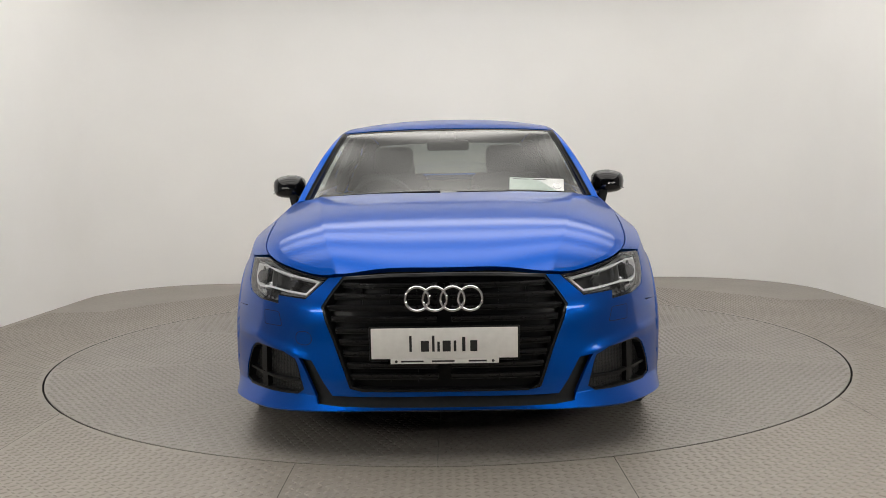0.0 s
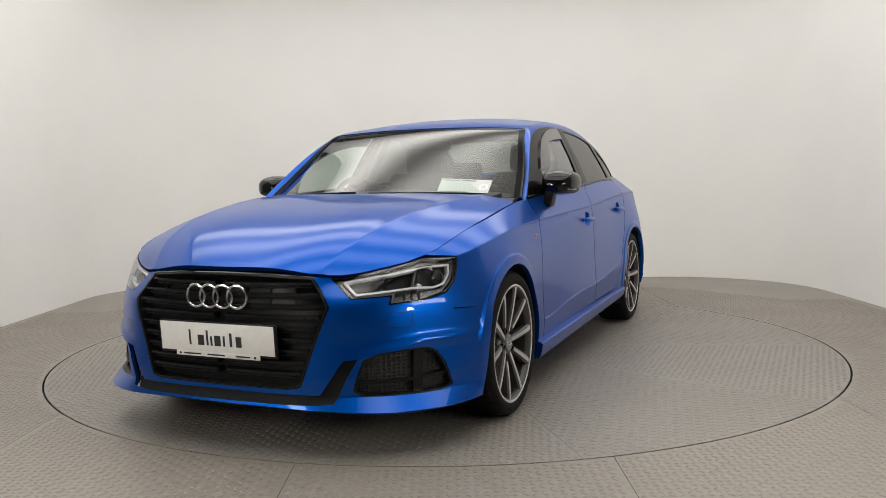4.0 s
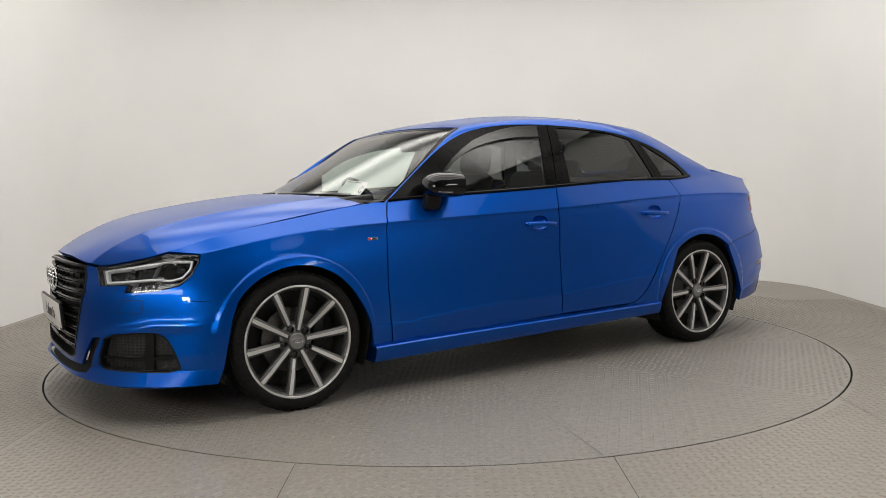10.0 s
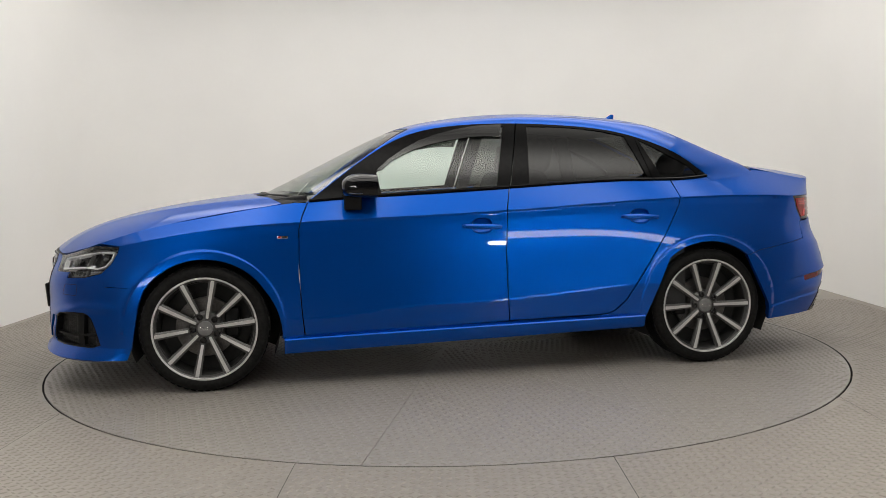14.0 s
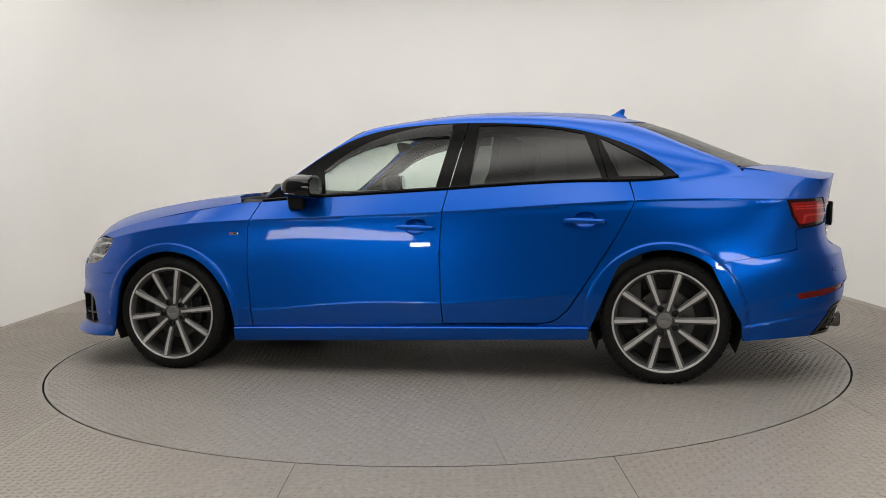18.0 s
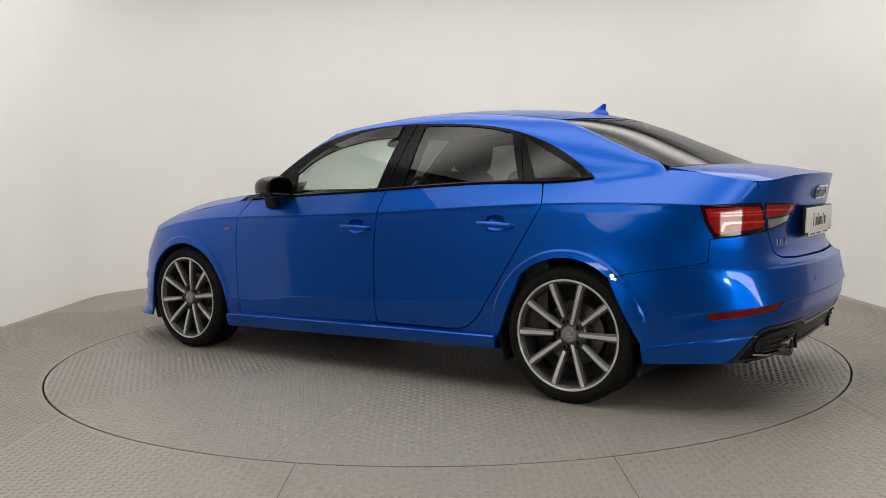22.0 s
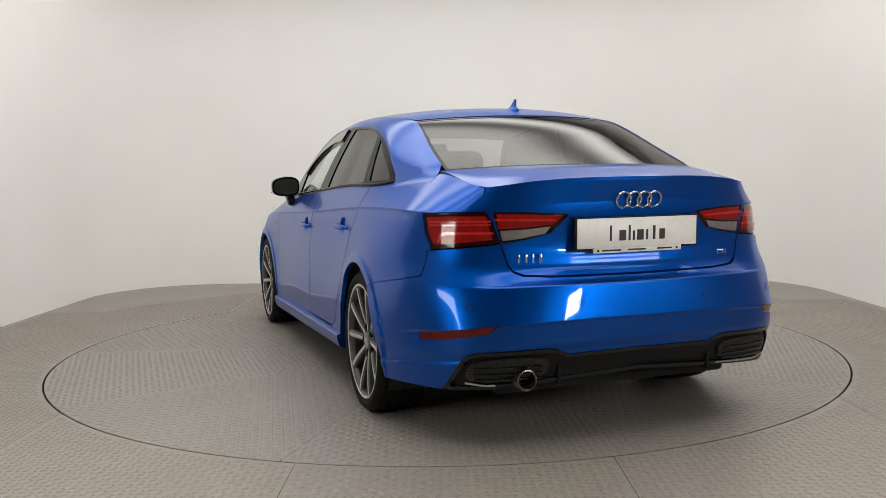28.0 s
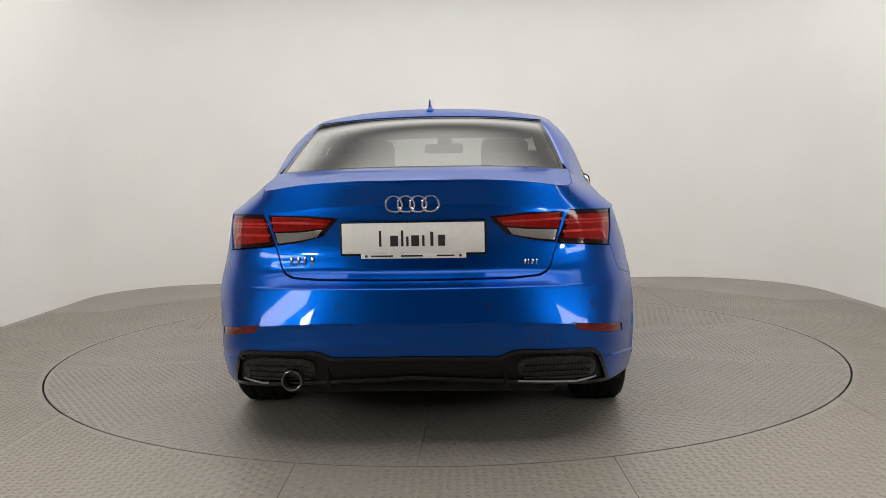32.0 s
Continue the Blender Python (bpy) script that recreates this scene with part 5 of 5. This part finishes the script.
    bm = rbox((.07, .06, .15), pose(-.125 if x > 0 else .125, -.085, .02), .015, 3)
    part("brake_caliper", bm, SATIN_BLACK, w)
    bm = lathe([(.218, -.10), (.10, -.11), (.0005, -.11)], 40)
    part("dust_shield", bm, DARK, w)
    return w


def door_mirror(car, s):
    """Gloss black mirror on a short arm; the case is a lofted egg with a flat back."""
    def ring_at(x, yc, zc, hy, hz, n=20):
        out = []
        for j in range(n):
            a = 2 * math.pi * j / n
            c, d = math.cos(a), math.sin(a)
            c, d = math.copysign(abs(c) ** .6, c), math.copysign(abs(d) ** .6, d)
            out.append((x, s * (yc + hy * c), zc + hz * d * (1 - .20 * max(0, c) * (d > 0) - .10 * max(0, c) * (d < 0))))
        return out
    rows = [(.636, .850, .985, .030, .018), (.630, .853, .987, .048, .034), (.612, .857, .990, .066, .049), (.585, .861, .993, .077, .058), (.55, .864, .994, .084, .063), (.51, .866, .993, .087, .064), (.475, .868, .992, .088, .063), (.462, .868, .992, .086, .061)]
    bm = bmesh.new()
    rings = [[bm.verts.new(p) for p in ring_at(*r)] for r in rows]
    n = 20
    for p, q in zip(rings[:-1], rings[1:]):
        for j in range(n):
            bm.faces.new((p[j], p[(j + 1) % n], q[(j + 1) % n], q[j]))
    bm.faces.new(rings[0]), bm.faces.new(rings[-1][::-1])
    case = part("door_mirror", bm, GLOSS_BLACK, car, "gloss black door mirror", angle=45)
    bm = bmesh.new()
    tilt = math.tan(radians(5))
    r = [bm.verts.new((x - .004 + tilt * (abs(y) - .868 - .076), y, z)) for x, y, z in ring_at(.462, .868, .992, .076, .050)]
    bm.faces.new(r if s < 0 else r[::-1])
    part("mirror_glass", bm, MIRROR, case, "silvered mirror glass")
    pts = [(.54 + .083 * math.cos(t), s * (.864 + .0835 * math.sin(t)), .957 + .004 * math.cos(t)) for t in np.linspace(.1, 1.6, 12)]
    part("indicator", tube(pts, .0032, 6), SILVER, case, "thin clear indicator strip")
    bm = rbox((.088, .046, .085), pose(.580, s * .822, .916, -s * 14, 0, 0), .012, 3)
    part("mirror_arm", bm, SATIN_BLACK, case, "black mirror arm")


def bars(parent, m, words, z, h, y0, y1, mat, name="lettering"):
    """Upright bars in place of a word: words is a row of (start, width, rise, drop) in parts of the whole."""
    for a, w, up, down in words:
        ya, yb = y0 + (y1 - y0) * a, y0 + (y1 - y0) * (a + w)
        part(name, rbox((.0012, abs(yb - ya), h * (up + down)), m @ pose(0, (ya + yb) / 2, z + h * (up - down) / 2), .0), mat, parent, smooth=False)


WORD = [(0.0, .035, 1, 0), (.165, .115, .68, 0), (.325, .035, 1, 0), (.40, .035, .62, 0), (.475, .115, .68, 0), (.635, .035, .68, 0), (.755, .045, .90, 0), (.87, .10, .68, 0)]


def number_plate(car, x, z, w, turn, lean, label):
    m = pose(x, 0, z, 0, 0, turn) @ pose(0, 0, 0, 0, lean, 0)
    holder = empty("number_plate", car, m)
    tagged(holder, label)
    part("holder", rbox((.012, w + .016, .125), pose(-.006, 0, -.003), .004), SATIN_BLACK, holder, "black plate holder")
    part("plate", rbox((.004, w, .111), pose(.003, 0, 0), .0015), PLATE_WHITE, holder, "white plate with a dark word")
    bars(holder, pose(.0055, 0, 0), WORD, -.030, .058, -.124, .124, PRINT)
    part("strip", rbox((.004, .385, .019), pose(.002, .0, -.0655), .0015), PLATE_WHITE, holder, "narrow white strip with small print")
    for a, b in ((-.155, -.075), (-.045, .035), (.085, .150)):
        part("small_print", rbox((.001, b - a, .006), pose(.0045, (a + b) / 2, -.0655), 0), PRINT, holder, smooth=False)
    for y in (-.172, .172):
        part("emblem", lathe([(.005, -.001), (.005, .0006), (.0005, .0006)], 12), PRINT, holder).matrix_basis = pose(.0045, y, -.0655, 0, 0, -90)


def badges(car):
    # rings on the boot
    badge = empty("badge", car, pose(-2.196, 0, .930, 0, 0, 180) @ pose(0, 0, 0, 0, 16, 0))
    tagged(badge, "four linked chrome rings on the boot lid")
    for i in range(4):
        y = -.0665 + i * .0443
        pts = [(-.18 * (y + .03 * math.cos(a)) ** 2, y + .030 * math.cos(a), .030 * math.sin(a)) for a in np.linspace(0, 2 * math.pi, 37)[:-1]]
        part("ring", tube(pts, .0042, 8, True), CHROME, badge)
    # model and engine marks: plain chrome bars in place of the characters
    for nm, z, h, spans in (("model_mark", .722, .034, ((.468, .461), (.440, .432), (.414, .407), (.388, .376))), ("engine_mark", .711, .020, ((-.404, -.410), (-.417, -.422), (-.430, -.438), (-.447, -.452)))):
        mark = empty(nm, car)
        tagged(mark, "small chrome mark of plain bars on the boot lid")
        for y0, y1 in spans:
            y = (y0 + y1) / 2
            sx = on_tail((abs(y), z))[0][0]
            p, q = band([sx], [z])[0], band([sx - .02], [z])[0]
            turn = math.degrees(math.atan2(q[0] - p[0], abs(q[1] - p[1]))) * (1 if y > 0 else -1)
            part("bar", rbox((.006, abs(y1 - y0), h), pose(p[0] - .002, y, z, 0, 0, turn), .002), CHROME, mark)
    # wing badges
    for s in (1, -1):
        y = float(band([.931], [.749])[0][1])
        bd = part("wing_badge", rbox((.052, .004, .013), pose(.931, s * (y + .001), .749), .0015), CHROME, car, "small silver and red badge on the wing")
        part("red_field", rbox((.014, .002, .009), pose(.948, s * (y + .0035), .749), 0), BADGE_RED, bd, "red enamel field")
        part("dark_field", rbox((.026, .002, .009), pose(.922, s * (y + .0035), .749), 0), PRINT, bd)


def antenna(car):
    """A low dome from which a thin fin rises and leans back."""
    bm = bmesh.new()
    prev = None
    for z, x, ln, wd in ((0, 0, .072, .024), (.008, -.001, .070, .023), (.016, -.006, .056, .015), (.023, -.016, .038, .009), (.035, -.029, .027, .0058), (.048, -.040, .018, .0042), (.058, -.047, .009, .0028)):
        ring = [bm.verts.new((-1.06 + x + ln * math.cos(a), wd * math.sin(a), 1.346 + z)) for a in np.linspace(0, 2 * math.pi, 21)[:-1]]
        if prev:
            for j in range(20):
                bm.faces.new((prev[j], prev[(j + 1) % 20], ring[(j + 1) % 20], ring[j]))
        prev = ring
    bm.faces.new(prev)
    part("antenna", bm, PAINT, car, "blue shark-fin roof antenna")


def wipers(car):
    for y0, y1 in ((-.60, -.03), (.05, .60)):
        pts = []
        for t in np.linspace(0, 1, 12):
            y = y0 + (y1 - y0) * t
            p = top([y / .72], [-.035 + .012 * t])[0]
            pts.append((p[0] + .010, y, p[2] + .006))
        w = part("wiper", tube(pts, .0055, 6), SATIN_BLACK, car, "black windscreen wiper")
        part("arm", tube([pts[5], (pts[1][0] + .04, pts[1][1], pts[1][2] - .012)], .007, 6), SATIN_BLACK, w)


def cabin(car):
    k = dict(out=-1)
    low = [(s, z) for s, z in ((.80, .30), (-1.2, .30), (-1.2, .985), (-.3, .965), (.4, .935), (.80, .905))]
    both("door_lining", shifted(band, -.07, -1), [low], CABIN, car, (.08, .06), .0, 0, 0, **k)
    panel("headliner", shifted(top, -.03), [[(.97, 1.03), (-.97, 1.03), (-.97, 2.57), (.97, 2.57)]], HEADLINER, car, (.1, .1), 0, 0, 0)
    for mirror in (False, True):
        panel("pillar_trim", shifted(rail, -.022), [[(0.0, 0), (1, 0), (1, 3.6), (0.0, 3.6)]], CABIN, car, (.25, .08), 0, 0, 0, mirror=mirror)
    for s in (1, -1):
        for pts in (((-.28, .70, .96), (-.36, .56, 1.30)), ((-1.06, .70, 1.0), (-.97, .58, 1.24))):
            bm = rbox((.09, .03, .40), None, .01)
            a, b = Vector(pts[0]), Vector(pts[1])
            m = Matrix.Translation((a + b) / 2) @ (b - a).to_track_quat("Z", "Y").to_matrix().to_4x4()
            bmesh.ops.transform(bm, matrix=Matrix.Diagonal((1, s, 1, 1)) @ m, verts=bm.verts)
            part("inner_pillar", bm, CABIN, car)
    # dashboard
    bm = rbox((.50, 1.38, .20), pose(.74, 0, .82, 0, -4, 0), .05, 3)
    rbox((.20, .40, .10), pose(.60, -.37, .905), .04, 3, bm)
    part("dashboard", bm, CABIN, car, "black dashboard")
    bm = rbox((.25, 1.30, .03), pose(.93, 0, .925, 0, 6, 0), .01)
    part("dash_top", bm, CABIN, car)
    # steering wheel on the car's right side
    sw = empty("steering_wheel", car, pose(.36, -.37, .86, 0, -68, 0))
    tagged(sw, "black steering wheel")
    part("wheel_rim", tube([(.182 * math.cos(a), .182 * math.sin(a), 0) for a in np.linspace(0, 2 * math.pi, 41)[:-1]], .0155, 10, True), CABIN, sw)
    part("boss", rbox((.13, .15, .05), pose(0, 0, -.02), .02, 3), CABIN, sw)
    for a in (0, 180, 270):
        part("spoke", rbox((.11, .03, .012), pose(0, 0, -.008, 0, 0, a if a != 270 else 180) @ pose(.11, 0, 0) if a != 0 else pose(0, 0, -.008, 0, 0, 90) @ pose(.11, 0, 0), .005), CABIN, sw)
    part("spoke", rbox((.11, .03, .012), pose(0, 0, -.008, 0, 0, -90) @ pose(.11, 0, 0), .005), CABIN, sw)
    # seats
    for y in (-.37, .37):
        seat = empty("front_seat", car, pose(-.18, y, .30))
        tagged(seat, "black cloth front seat with side bolsters")
        bm = rbox((.52, .50, .16), pose(.14, 0, .14, 0, -6, 0), .06, 3)
        part("cushion", bm, SEAT_CLOTH, seat)
        bm = rbox((.13, .46, .62), pose(-.20, 0, .46, 0, -17, 0), .055, 3)
        for s in (-1, 1):
            rbox((.16, .09, .50), pose(-.165, s * .205, .43, 0, -17, 0), .04, 3, bm)
        part("backrest", bm, SEAT_CLOTH, seat)
        bm = rbox((.11, .26, .19), pose(-.335, 0, .845, 0, -10, 0), .045, 3)
        part("headrest", bm, SEAT_CLOTH, seat)
        for s in (-1, 1):
            part("headrest_post", tube([(-.31, s * .07, .70), (-.33, s * .07, .80)], .007, 8), CHROME, seat)
    bench = empty("rear_bench", car, pose(-.98, 0, .32))
    tagged(bench, "black rear bench with headrests")
    part("cushion", rbox((.50, 1.28, .18), pose(.10, 0, .12, 0, -6, 0), .06, 3), SEAT_CLOTH, bench)
    part("backrest", rbox((.14, 1.26, .58), pose(-.20, 0, .42, 0, -22, 0), .05, 3), SEAT_CLOTH, bench)
    for y in (-.40, .40):
        part("headrest", rbox((.09, .26, .14), pose(-.335, y, .755, 0, -15, 0), .04, 3), SEAT_CLOTH, bench)
    part("parcel_shelf", rbox((.50, 1.18, .02), pose(-1.52, 0, 1.005), .005), CABIN, car, "black parcel shelf")
    # inner mirror and the notice on the dashboard
    bm = rbox((.035, .24, .06), pose(.20, 0, 1.215, 0, 15, 0), .015, 3)
    im = part("inner_mirror", bm, CABIN, car, "black inner rear-view mirror")
    part("sensor_cover", rbox((.10, .09, .035), pose(.315, 0, 1.262, 0, 30, 0), .015, 2), CABIN, im)
    note = empty("notice", car, pose(.82, .455, .985, 0, 48, 0) @ pose(0, 0, 0, 0, 0, -4))
    tagged(note, "white paper notice behind the windscreen")
    part("sheet", rbox((.085, .275, .001), None, 0), PAPER, note, smooth=False)
    for a, b in ((-.12, -.04), (-.02, .05)):
        part("print", rbox((.004, b - a, .0006), pose(-.033, (a + b) / 2, .001), 0), PRINT, note, smooth=False)
    part("stamp", lathe([(.022, .0), (.020, .0004), (.016, .0)], 20), SILVER, note).matrix_basis = pose(.006, .105, .001, 90, 0, 0)


def build_car():
    car = empty("car")
    tagged(car, "metallic blue four-door saloon car with black trim", "car")
    doors = car_shell(car)
    cabin_glass(car, doors)
    grille_and_lamps(car)
    tail_lamps(car)
    lower_trim(car)
    for x, y, spin in ((1.318, .868, 29), (-1.318, .852, 35)):
        wheel_at(car, x, y, spin, 0)
        wheel_at(car, x, -y, spin, 180)
    for s in (1, -1):
        door_mirror(car, s)
    number_plate(car, 2.197, .4405, .52, 0, 4, "white dealer plate with a dark word on the grille")
    number_plate(car, -2.186, .808, .52, 180, 2, "white dealer plate with a dark word on the boot lid")
    badges(car)
    antenna(car)
    wipers(car)
    cabin(car)
    return car


studio()
table = floor_and_table()
ceiling_lights()
car = build_car()
tread(table)


def heading(t):
    """Degrees by which the car's nose points, anticlockwise from +x."""
    return 269.7535 - 5.68274 * t - .0025731 * (t - 16) ** 2


def motions():
    rows = [2 * i for i in range(17)]
    walk(table, [(t, pose(MID_X, 0, 0, 0, 0, heading(t))) for t in rows])
    walk(car, [(t, pose(0, 0, 0, 0, 0, heading(t)) @ pose(.04793, .02016, .0005)) for t in rows])


motions()
